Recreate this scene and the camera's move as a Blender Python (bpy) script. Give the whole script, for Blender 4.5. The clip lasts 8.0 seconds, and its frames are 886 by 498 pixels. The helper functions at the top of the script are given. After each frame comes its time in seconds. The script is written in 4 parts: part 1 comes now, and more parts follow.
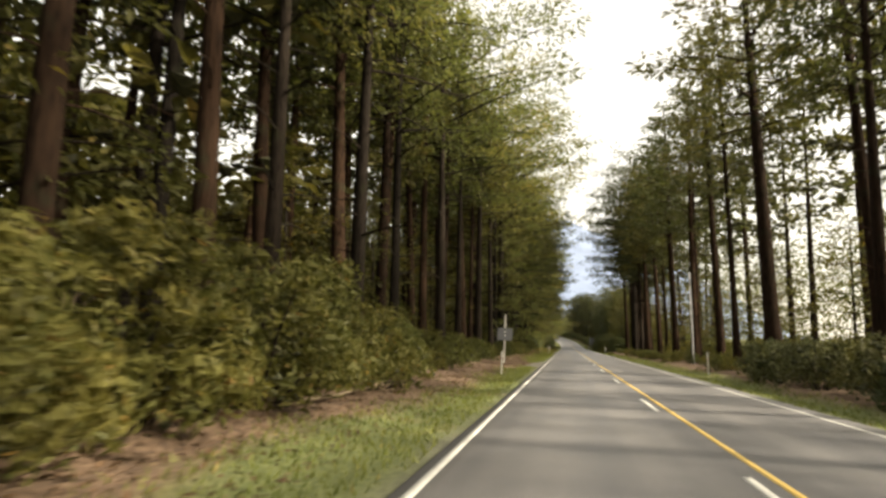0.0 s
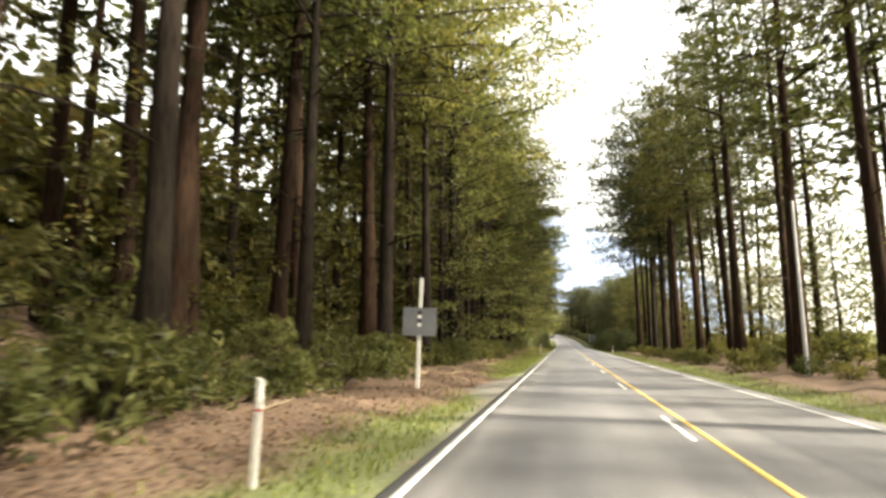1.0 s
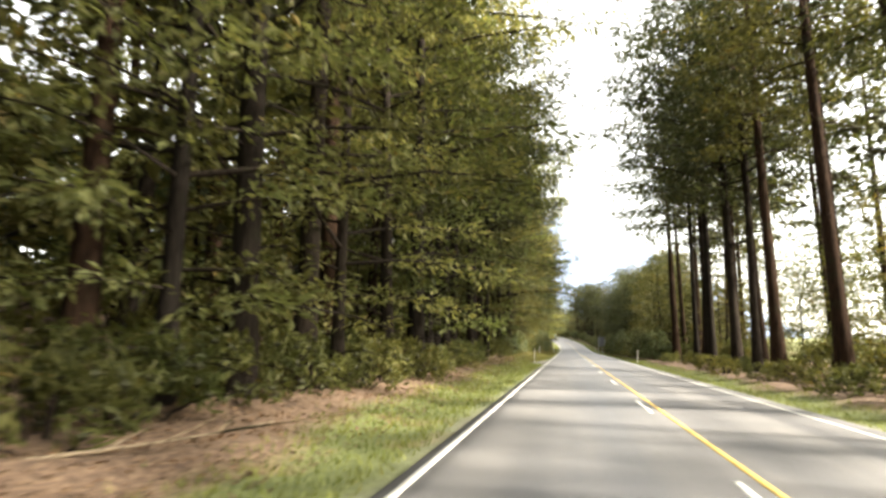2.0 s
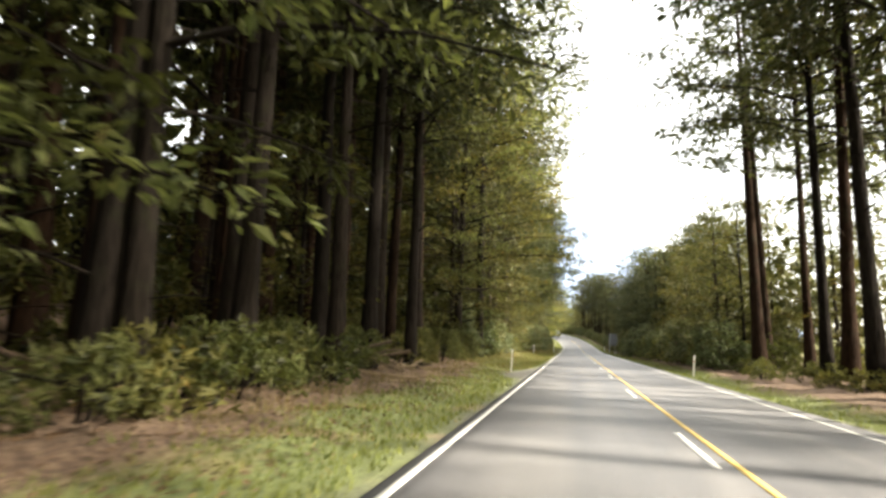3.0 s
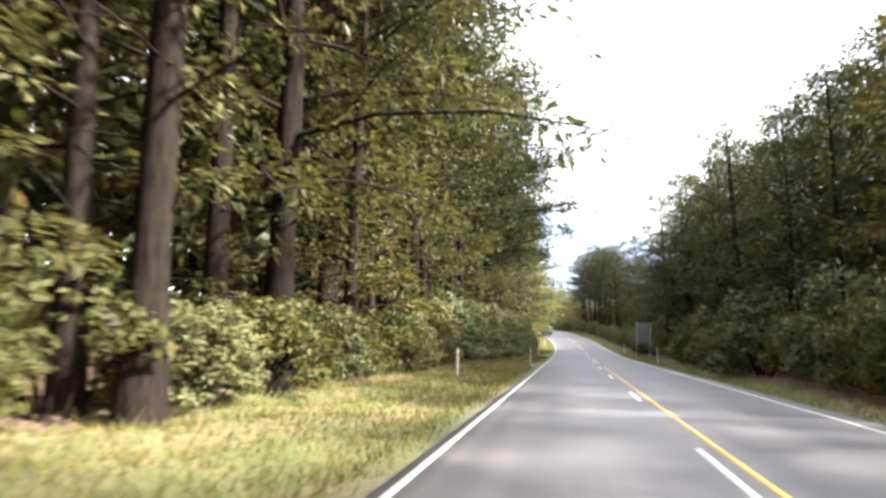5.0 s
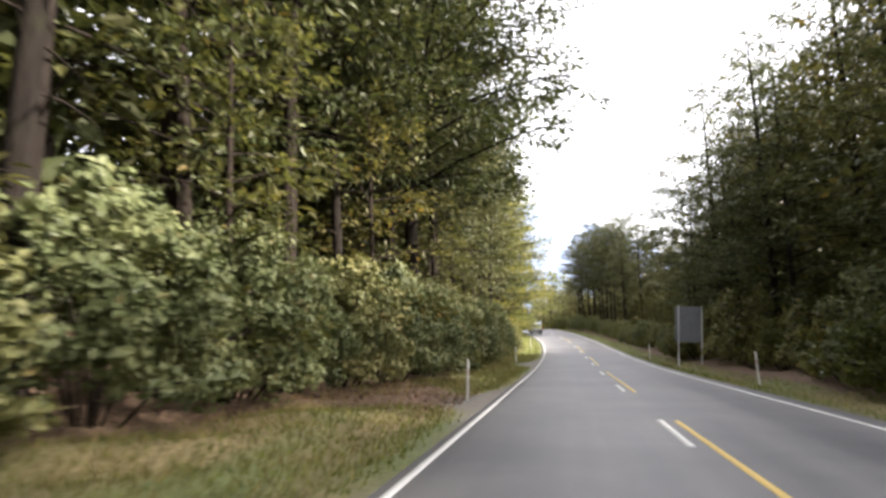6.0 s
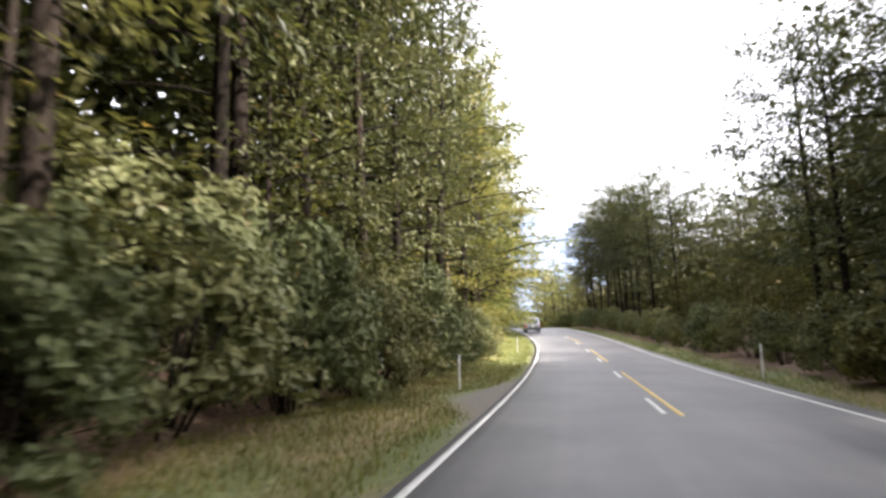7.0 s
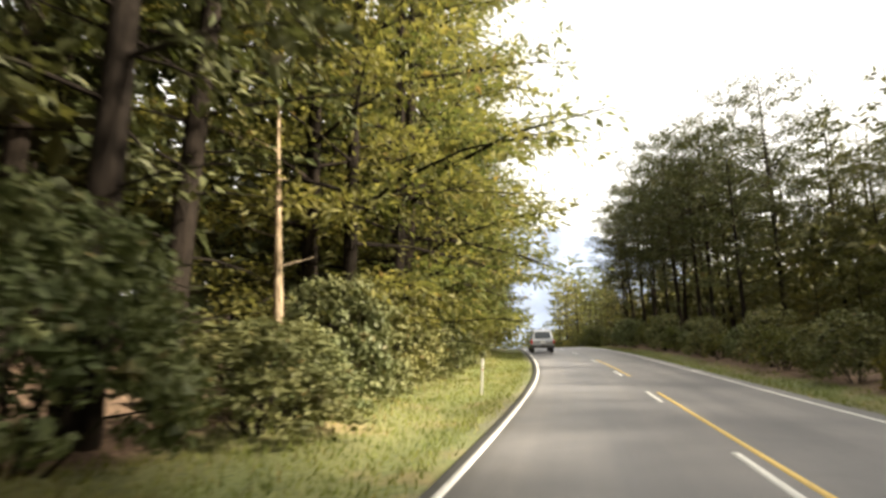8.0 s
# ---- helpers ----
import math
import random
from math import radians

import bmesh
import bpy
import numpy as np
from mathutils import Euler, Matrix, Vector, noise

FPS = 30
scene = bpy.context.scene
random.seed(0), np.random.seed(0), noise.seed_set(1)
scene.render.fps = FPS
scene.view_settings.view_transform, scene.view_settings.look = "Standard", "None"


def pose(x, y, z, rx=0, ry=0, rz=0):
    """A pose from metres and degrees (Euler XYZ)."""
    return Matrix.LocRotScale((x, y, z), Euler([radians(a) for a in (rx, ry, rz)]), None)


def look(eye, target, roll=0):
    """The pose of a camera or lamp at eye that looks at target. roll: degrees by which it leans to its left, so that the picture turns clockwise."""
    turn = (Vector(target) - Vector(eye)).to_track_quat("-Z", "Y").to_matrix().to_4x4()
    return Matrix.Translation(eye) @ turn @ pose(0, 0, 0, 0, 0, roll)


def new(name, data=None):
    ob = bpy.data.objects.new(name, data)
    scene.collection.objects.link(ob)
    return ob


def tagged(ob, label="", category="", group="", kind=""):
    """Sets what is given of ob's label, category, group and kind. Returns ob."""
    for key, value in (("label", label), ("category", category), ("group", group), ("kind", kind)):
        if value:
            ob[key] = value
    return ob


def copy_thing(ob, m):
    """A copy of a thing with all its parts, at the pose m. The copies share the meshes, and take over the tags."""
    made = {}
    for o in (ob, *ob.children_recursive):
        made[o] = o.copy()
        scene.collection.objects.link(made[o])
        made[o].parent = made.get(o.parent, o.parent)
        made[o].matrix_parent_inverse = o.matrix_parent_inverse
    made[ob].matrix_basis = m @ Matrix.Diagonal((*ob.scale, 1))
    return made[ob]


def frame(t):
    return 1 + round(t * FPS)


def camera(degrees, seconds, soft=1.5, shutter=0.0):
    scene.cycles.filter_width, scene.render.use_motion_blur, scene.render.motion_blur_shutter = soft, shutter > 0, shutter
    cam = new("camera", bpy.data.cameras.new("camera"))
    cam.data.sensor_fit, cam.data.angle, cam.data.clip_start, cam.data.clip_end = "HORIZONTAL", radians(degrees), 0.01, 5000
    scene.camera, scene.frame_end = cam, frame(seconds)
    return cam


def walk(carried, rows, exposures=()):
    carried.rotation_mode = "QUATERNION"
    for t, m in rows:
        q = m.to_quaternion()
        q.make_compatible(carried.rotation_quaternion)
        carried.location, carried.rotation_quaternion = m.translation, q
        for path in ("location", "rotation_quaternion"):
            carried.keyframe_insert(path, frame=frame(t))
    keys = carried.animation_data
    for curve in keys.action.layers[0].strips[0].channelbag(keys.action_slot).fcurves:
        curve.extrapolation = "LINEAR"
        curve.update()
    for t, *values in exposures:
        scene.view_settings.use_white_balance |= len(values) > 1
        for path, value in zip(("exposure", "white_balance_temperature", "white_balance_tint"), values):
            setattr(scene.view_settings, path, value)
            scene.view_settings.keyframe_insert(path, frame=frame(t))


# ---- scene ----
cam = camera(73.0, 8.0, 2.9, 0.15)
PATH = [
    (0, (-1.976, -0.039, 1.474), (-2.3760, 1.8961, 1.7812), 0.98),
    (0.5, (-1.943, 12.127, 1.474), (-2.3369, 14.0629, 1.7842), 0.73),
    (1, (-1.864, 24.746, 1.474), (-2.2492, 26.6846, 1.7810), -0.01),
    (1.5, (-1.895, 37.340, 1.474), (-2.2793, 39.2792, 1.7780), 0.98),
    (1.8, (-1.840, 44.874, 1.474), (-2.2276, 46.8114, 1.7870), 0.70),
    (2, (-1.778, 50.193, 1.474), (-2.1810, 52.1265, 1.7878), 0.67),
    (2.2, (-1.834, 55.554, 1.474), (-2.2370, 57.4890, 1.7784), 1.38),
    (3.3, (-1.716, 83.587, 1.474), (-2.1446, 85.5174, 1.7754), 1.50),
    (3.5, (-1.733, 88.331, 1.474), (-2.1494, 90.2628, 1.7805), 0.66),
    (4, (-1.860, 101.996, 1.474), (-2.2653, 103.9308, 1.7779), 0.97),
    (4.5, (-1.817, 115.446, 1.474), (-2.2165, 117.3829, 1.7718), 0.53),
    (4.7, (-1.740, 120.571, 1.474), (-2.1466, 122.5059, 1.7783), 0.13),
    (5.8, (-1.639, 149.924, 1.474), (-2.0270, 151.8602, 1.7930), -0.90),
    (6, (-1.659, 155.340, 1.474), (-2.0442, 157.2766, 1.7947), -1.21),
    (6.5, (-1.588, 168.737, 1.474), (-1.9830, 170.6693, 1.8033), -2.00),
    (7, (-1.687, 181.798, 1.474), (-2.0870, 183.7295, 1.8052), -1.89),
    (7.5, (-1.710, 195.266, 1.561), (-2.1455, 197.1816, 1.9353), -1.58),
    (8, (-2.052, 208.359, 1.844), (-2.5301, 210.2592, 2.2429), -0.77),
]
EXPOSURES = [
    (0.0, 1.15, 7900, 7),
    (0.5, 1.65, 7500, 7),
    (1.0, 2.00, 7400, 7),
    (1.5, 2.20, 7200, 7),
    (2.2, 2.25, 7100, 7),
    (3.5, 2.15, 6900, 7),
    (4.5, 2.38, 6250, 14),
    (6.0, 2.15, 6600, 15),
    (7.0, 2.18, 6500, 16),
    (7.5, 1.75, 7100, 15),
    (8.0, 1.60, 7600, 9),
]
walk(cam, [(t, look(eye, target, roll)) for t, eye, target, roll in PATH], EXPOSURES)

# ---- sky and sun ----
SUN_TURN, SUN_HEIGHT = radians(97), radians(33.3)  # clockwise from the way ahead, above the horizon
world = bpy.data.worlds.new("world")
scene.world = world
world.use_nodes = True
sky = world.node_tree.nodes.new("ShaderNodeTexSky")
sky.sky_type, sky.sun_disc = "NISHITA", False
sky.sun_elevation, sky.sun_rotation = SUN_HEIGHT, SUN_TURN
sky.air_density, sky.dust_density, sky.ozone_density = 1.0, 4.0, 0.5
background = world.node_tree.nodes["Background"]
haze = world.node_tree.nodes.new("ShaderNodeMix")  # thin white cloud over the blue
haze.data_type = "RGBA"
haze.inputs[0].default_value, haze.inputs[7].default_value = 0.6, (7.0, 6.9, 6.7, 1)
world.node_tree.links.new(sky.outputs[0], haze.inputs[6])
world.node_tree.links.new(haze.outputs[2], background.inputs[0])
background.inputs[1].default_value = 0.125
sun = new("sun", bpy.data.lights.new("sun", "SUN"))
sun.data.energy, sun.data.angle, sun.data.color = 5.0, radians(4.0), (1.0, 0.93, 0.82)
sun.matrix_world = look((0, 0, 60), (-math.sin(SUN_TURN) * math.cos(SUN_HEIGHT), -math.cos(SUN_TURN) * math.cos(SUN_HEIGHT), 60 - math.sin(SUN_HEIGHT)))


# ---- materials ----
def nodes_of(name):
    m = bpy.data.materials.new(name)
    m.use_nodes = True
    t = m.node_tree
    return m, t, t.nodes["Principled BSDF"], t.nodes["Material Output"]


def node(t, kind, **inputs):
    n = t.nodes.new(kind)
    for key, value in inputs.items():
        n.inputs[key.replace("_", " ")].default_value = value
    return n


def ramp(t, source, stops):
    r = t.nodes.new("ShaderNodeValToRGB")
    while len(r.color_ramp.elements) < len(stops):
        r.color_ramp.elements.new(0.5)
    for e, (at, c) in zip(r.color_ramp.elements, stops):
        e.position, e.color = at, (*c, 1)
    t.links.new(source, r.inputs[0])
    return r.outputs[0]


def mixed(t, factor, a, b, how="MIX"):
    n = t.nodes.new("ShaderNodeMix")
    n.data_type, n.blend_type = "RGBA", how
    for socket, value in ((n.inputs[0], factor), (n.inputs[6], a), (n.inputs[7], b)):
        if isinstance(value, (int, float)):
            socket.default_value = value
        elif isinstance(value, tuple):
            socket.default_value = (*value, 1)
        else:
            t.links.new(value, socket)
    return n.outputs[2]


def noise_of(t, scale, detail=4, coord=None, rough=0.55):
    n = node(t, "ShaderNodeTexNoise", Scale=scale, Detail=detail, Roughness=rough)
    if coord is None:
        coord = t.nodes.new("ShaderNodeTexCoord").outputs["Object"]
    t.links.new(coord, n.inputs["Vector"])
    return n.outputs["Fac"]


def bumped(t, bsdf, height, strength, distance):
    b = node(t, "ShaderNodeBump", Strength=strength, Distance=distance)
    t.links.new(height, b.inputs["Height"])
    t.links.new(b.outputs[0], bsdf.inputs["Normal"])


def leaf_material(name, dark, light, dry, thin=0.4):
    m, t, b, out = nodes_of(name)
    geo = t.nodes.new("ShaderNodeNewGeometry")
    info = t.nodes.new("ShaderNodeObjectInfo")
    c = ramp(t, geo.outputs["Random Per Island"], [(0.0, dark), (0.6, light), (0.965, light), (1.0, dry)])
    shift = ramp(t, info.outputs["Random"], [(0.0, (0.72, 0.8, 0.72)), (0.5, (1.0, 1.0, 1.0)), (1.0, (1.25, 1.12, 0.95))])
    c = mixed(t, 1.0, c, shift, "MULTIPLY")
    patch = ramp(t, noise_of(t, 0.7, 2), [(0.35, (0.75, 0.8, 0.75)), (0.65, (1.15, 1.1, 1.0))])
    c = mixed(t, 1.0, c, patch, "MULTIPLY")
    t.links.new(c, b.inputs["Base Color"])
    b.inputs["Roughness"].default_value = 0.5
    b.inputs["Specular IOR Level"].default_value = 0.22
    tr = t.nodes.new("ShaderNodeBsdfTranslucent")
    t.links.new(mixed(t, 1.0, c, (1.25, 1.25, 0.82), "MULTIPLY"), tr.inputs["Color"])
    mix = t.nodes.new("ShaderNodeMixShader")
    mix.inputs[0].default_value = thin
    t.links.new(b.outputs[0], mix.inputs[1])
    t.links.new(tr.outputs[0], mix.inputs[2])
    t.links.new(mix.outputs[0], out.inputs["Surface"])
    return m


def bark_material(name, dark, light):
    m, t, b, _ = nodes_of(name)
    coord = t.nodes.new("ShaderNodeTexCoord").outputs["Object"]
    stretch = node(t, "ShaderNodeMapping")
    stretch.inputs["Scale"].default_value = (9, 9, 1.3)
    t.links.new(coord, stretch.inputs[0])
    plates = noise_of(t, 1.6, 6, stretch.outputs[0])
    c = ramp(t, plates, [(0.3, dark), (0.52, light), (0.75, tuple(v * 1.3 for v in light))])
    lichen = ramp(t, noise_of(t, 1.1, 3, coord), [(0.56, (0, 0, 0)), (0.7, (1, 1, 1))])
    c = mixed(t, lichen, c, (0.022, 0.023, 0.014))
    info = t.nodes.new("ShaderNodeObjectInfo")
    c = mixed(t, 1.0, c, ramp(t, info.outputs["Random"], [(0, (0.7, 0.7, 0.7)), (1, (1.3, 1.22, 1.15))]), "MULTIPLY")
    t.links.new(c, b.inputs["Base Color"])
    b.inputs["Roughness"].default_value = 0.95
    b.inputs["Specular IOR Level"].default_value = 0.08
    bumped(t, b, plates, 1.0, 0.06)
    return m


def plain_material(name, colour, rough=0.6, metal=0.0, scale=6.0, spread=0.25, bump=0.0):
    m, t, b, _ = nodes_of(name)
    f = noise_of(t, scale, 5)
    c = ramp(t, f, [(0.3, tuple(v * (1 - spread) for v in colour)), (0.7, tuple(min(1, v * (1 + spread * 0.6)) for v in colour))])
    t.links.new(c, b.inputs["Base Color"])
    b.inputs["Roughness"].default_value, b.inputs["Metallic"].default_value = rough, metal
    if bump:
        bumped(t, b, f, bump, 0.01)
    return m


def road_material():
    m, t, b, _ = nodes_of("asphalt")
    uv = t.nodes.new("ShaderNodeUVMap").outputs[0]
    chips = noise_of(t, 55, 3, uv)
    blotch = noise_of(t, 0.35, 4, uv)
    long = node(t, "ShaderNodeMapping")
    long.inputs["Scale"].default_value = (1.0, 0.02, 1.0)
    t.links.new(uv, long.inputs[0])
    tracks = noise_of(t, 1.1, 2, long.outputs[0])
    c = ramp(t, chips, [(0.3, (0.098, 0.099, 0.105)), (0.7, (0.208, 0.209, 0.217))])
    c = mixed(t, 1.0, c, ramp(t, blotch, [(0.35, (0.82, 0.82, 0.84)), (0.65, (1.12, 1.1, 1.08))]), "MULTIPLY")
    c = mixed(t, 1.0, c, ramp(t, tracks, [(0.38, (0.8, 0.8, 0.82)), (0.62, (1.18, 1.16, 1.14))]), "MULTIPLY")
    t.links.new(c, b.inputs["Base Color"])
    t.links.new(ramp(t, tracks, [(0.3, (0.48, 0.48, 0.48)), (0.7, (0.6, 0.6, 0.6))]), b.inputs["Roughness"])
    b.inputs["Specular IOR Level"].default_value = 0.4
    bumped(t, b, chips, 0.5, 0.006)
    return m


def paint_material(name, colour):
    m, t, b, _ = nodes_of(name)
    coord = t.nodes.new("ShaderNodeTexCoord").outputs["Object"]
    wear = noise_of(t, 14, 6, coord, 0.7)
    t.links.new(mixed(t, ramp(t, wear, [(0.57, (0, 0, 0)), (0.72, (1, 1, 1))]), colour, (0.11, 0.11, 0.11)), b.inputs["Base Color"])
    b.inputs["Roughness"].default_value = 0.6
    return m


def ground_material():
    m, t, b, _ = nodes_of("roadside_soil")
    grassy = t.nodes.new("ShaderNodeVertexColor")
    grassy.layer_name = "cover"
    split = t.nodes.new("ShaderNodeSeparateColor")
    t.links.new(grassy.outputs[0], split.inputs[0])
    fine, broad = noise_of(t, 9, 6), noise_of(t, 0.6, 4)
    litter = ramp(t, fine, [(0.3, (0.05, 0.032, 0.022)), (0.5, (0.13, 0.083, 0.055)), (0.72, (0.24, 0.165, 0.11))])
    turf = ramp(t, fine, [(0.3, (0.07, 0.09, 0.03)), (0.7, (0.18, 0.205, 0.075))])
    straw = ramp(t, fine, [(0.3, (0.13, 0.1, 0.045)), (0.7, (0.3, 0.235, 0.12))])
    turf = mixed(t, ramp(t, broad, [(0.56, (0, 0, 0)), (0.72, (1, 1, 1))]), turf, straw)
    turf = mixed(t, split.outputs[2], turf, straw)
    gravel = ramp(t, noise_of(t, 30, 3), [(0.3, (0.09, 0.085, 0.08)), (0.7, (0.27, 0.25, 0.23))])
    c = mixed(t, split.outputs[0], litter, turf)
    c = mixed(t, split.outputs[1], c, gravel)
    t.links.new(c, b.inputs["Base Color"])
    b.inputs["Roughness"].default_value = 0.95
    bumped(t, b, fine, 0.8, 0.05)
    return m


ASPHALT, SOIL = road_material(), ground_material()
WHITE_PAINT, YELLOW_PAINT = paint_material("white_road_paint", (0.66, 0.66, 0.64)), paint_material("yellow_road_paint", (0.66, 0.46, 0.13))
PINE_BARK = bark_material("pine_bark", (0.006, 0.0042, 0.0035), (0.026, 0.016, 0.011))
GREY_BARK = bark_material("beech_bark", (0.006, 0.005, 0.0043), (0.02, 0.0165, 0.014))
PALE_WOOD = bark_material("bare_wood", (0.14, 0.105, 0.075), (0.34, 0.28, 0.205))
DULL_WOOD = bark_material("weathered_wood", (0.07, 0.052, 0.038), (0.19, 0.155, 0.115))
NEEDLES = leaf_material("pine_needles", (0.048, 0.055, 0.024), (0.098, 0.104, 0.045), (0.12, 0.09, 0.035), 0.35)
BEECH_LEAF = leaf_material("beech_leaves", (0.055, 0.058, 0.023), (0.105, 0.105, 0.044), (0.17, 0.12, 0.04), 0.45)
BROAD_LEAF = leaf_material("broad_leaves", (0.09, 0.105, 0.05), (0.15, 0.165, 0.085), (0.2, 0.15, 0.08), 0.2)
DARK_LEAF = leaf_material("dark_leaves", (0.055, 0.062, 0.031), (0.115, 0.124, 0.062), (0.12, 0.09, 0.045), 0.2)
# Leaf tone darkened to stand in for forest shade.
SHADE_LEAF = leaf_material("shade_darkened_leaves", (0.03, 0.036, 0.017), (0.072, 0.08, 0.038), (0.1, 0.075, 0.035), 0.25)
# Yellow-green leaf tone brightened to imitate sunlit foliage.
SUN_LEAF = leaf_material("sun_brightened_leaves", (0.095, 0.105, 0.042), (0.19, 0.2, 0.095), (0.23, 0.18, 0.09), 0.48)
SCRUB_LEAF = leaf_material("scrub_leaves", (0.07, 0.078, 0.028), (0.145, 0.148, 0.058), (0.23, 0.15, 0.06), 0.42)
GRASS_BLADE = leaf_material("grass_blades", (0.085, 0.115, 0.033), (0.19, 0.225, 0.075), (0.36, 0.28, 0.13), 0.3)
DRY_BLADE = leaf_material("dry_grass_blades", (0.12, 0.1, 0.045), (0.27, 0.215, 0.105), (0.38, 0.28, 0.14), 0.25)
DEAD_LEAF = leaf_material("fallen_leaves", (0.07, 0.042, 0.027), (0.17, 0.105, 0.068), (0.3, 0.22, 0.14), 0.1)
# Dark tone of the tuft cores, standing in for shade between leaves.
CORE_SHADE = plain_material("shade_toned_core", (0.05, 0.054, 0.025), 0.95, 0, 12, 0.5)
POST_WHITE = plain_material("weathered_white_paint", (0.72, 0.71, 0.68), 0.6, 0, 9, 0.15)
SIGN_GREY = plain_material("dull_aluminium", (0.2, 0.21, 0.23), 0.55, 0.6, 3, 0.12)
GALVANISED = plain_material("galvanised_steel", (0.62, 0.63, 0.65), 0.5, 0.35, 8, 0.15)
REFLECTOR_RED = plain_material("red_reflector", (0.5, 0.03, 0.02), 0.25)
REFLECTOR_WHITE = plain_material("white_reflector", (0.85, 0.85, 0.83), 0.25, 0, 4, 0.05)
BLACK_BAND = plain_material("black_band", (0.02, 0.02, 0.02), 0.5)
CAR_SILVER = plain_material("silver_car_paint", (0.5, 0.52, 0.55), 0.25, 0.6, 2, 0.05)
CAR_DARK = plain_material("dark_plastic", (0.025, 0.025, 0.027), 0.5)
RUBBER = plain_material("tyre_rubber", (0.018, 0.018, 0.018), 0.85)
GLASS_DARK = plain_material("tinted_window_glass", (0.02, 0.03, 0.04), 0.04, 0, 1, 0.05)
LAMP_RED = plain_material("red_lamp_glass", (0.45, 0.02, 0.015), 0.15)
# Distance haze is mixed into the hill's own base colour.
HILL_BLUE = plain_material("haze_tinted_hill", (0.18, 0.235, 0.36), 1.0, 0, 0.01, 0.2)


def water_material():
    m, t, b, _ = nodes_of("lake_water")
    b.inputs["Base Color"].default_value, b.inputs["Roughness"].default_value = (0.03, 0.05, 0.06, 1), 0.12
    bumped(t, b, noise_of(t, 1.5, 3), 0.15, 0.05)
    return m


WATER = water_material()


# ---- the road's line over the ground ----
def road_x(y):
    """Sideways place of the centre line: straight, then a bend to the left."""
    a, b = np.clip(y - 196.4, 0, 55.9), np.clip(y - 228, 0, 24.3)
    return -0.00144 * a * a / 2 - 0.003 * b * b / 2 - 0.153 * np.maximum(y - 252.3, 0)


def road_z(y):
    """Height of the road: level, then a rise that flattens out."""
    e = np.clip(y - 183, 0, 67)
    f = np.clip(y - 250, 0, 60)
    return 0.00115 * e * e / 2 + 0.077 * (f - f * f / 120)


def bank(x, y):
    """Height of the roadside over the road, at x metres to the right of the centre line."""
    left = np.clip(-x - 5.4, 0, 14) * 0.09 + np.clip(-x - 12, 0, 40) * 0.16
    right = np.clip(x - 5.0, 0, 8) * 0.05
    ditch = -0.10 * np.exp(-((np.abs(x) - 4.9) / 0.7) ** 2)
    shore = -np.clip((x - 22) / 10, 0, 1) * 2.2 * np.clip((190 - y) / 30, 0, 1) * np.clip((y + 60) / 30, 0, 1)
    return left + right + ditch + shore


def ground_at(x, y):
    """Height of the ground at a place x metres right of the centre line."""
    rough = 0.10 * np.sin(x * 1.3 + y * 0.21) * np.sin(y * 0.9 - x * 0.4) + 0.06 * np.sin(x * 3.1 - y * 1.7)
    return road_z(y) + bank(x, y) + rough * np.clip((np.abs(x) - 5.2) / 2, 0, 1) - 0.04


# ---- mesh helpers ----
def mesh_of(name, verts, faces, material, smooth=False):
    me = bpy.data.meshes.new(name)
    me.from_pydata(np.asarray(verts, float).tolist(), [], [list(f) for f in faces])
    me.materials.append(material)
    if smooth:
        me.polygons.foreach_set("use_smooth", [True] * len(me.polygons))
    return me


def part(name, bm, material, parent=None, label=""):
    """Links a bmesh, or a mesh, as one object under its thing."""
    if isinstance(bm, bmesh.types.BMesh):
        me = bpy.data.meshes.new(name)
        bm.to_mesh(me)
        bm.free()
        me.materials.append(material)
    else:
        me = bm
    ob = new(name, me)
    ob.parent = parent
    return tagged(ob, label) if label else ob


def add_box(bm, a, b, bevel=0.0):
    made = bmesh.ops.create_cube(bm, size=1)["verts"]
    for v in made:
        v.co = [a[i] + (v.co[i] + 0.5) * (b[i] - a[i]) for i in range(3)]
    if bevel:
        edges = {e for v in made for e in v.link_edges}
        bmesh.ops.bevel(bm, geom=list(edges), offset=bevel, segments=2, profile=0.6, affect="EDGES")
    return bm


def add_tube(bm, centre, radius, depth, axis="Z", segments=16, bevel=0.0):
    turn = {"Z": Matrix(), "X": Matrix.Rotation(radians(90), 4, "Y"), "Y": Matrix.Rotation(radians(90), 4, "X")}[axis]
    made = bmesh.ops.create_cone(bm, cap_ends=True, segments=segments, radius1=radius, radius2=radius, depth=depth, matrix=Matrix.Translation(centre) @ turn)["verts"]
    if bevel:
        rim = [e for e in {e for v in made for e in v.link_edges} if len(e.link_faces) == 2 and any(len(f.verts) > 4 for f in e.link_faces)]
        bmesh.ops.bevel(bm, geom=rim, offset=bevel, segments=2, affect="EDGES")
    return bm


def tubes(paths, sides):
    """Vertices and faces of tapering round branches; each path is a list of (place, radius)."""
    verts, faces = [], []
    ring = [(math.cos(2 * math.pi * k / sides), math.sin(2 * math.pi * k / sides)) for k in range(sides)]
    for path in paths:
        base = len(verts)
        for n, (p, r) in enumerate(path):
            q = path[min(n + 1, len(path) - 1)][0] - path[max(n - 1, 0)][0]
            q = q / (np.linalg.norm(q) + 1e-9)
            u = np.cross(q, (0.31, 0.95, 0.05))
            u /= np.linalg.norm(u) + 1e-9
            w = np.cross(q, u)
            verts += [p + r * (c * u + s * w) for c, s in ring]
        for n in range(len(path) - 1):
            for k in range(sides):
                a, b = base + n * sides + k, base + n * sides + (k + 1) % sides
                faces.append((a, b, b + sides, a + sides))
    return verts, faces


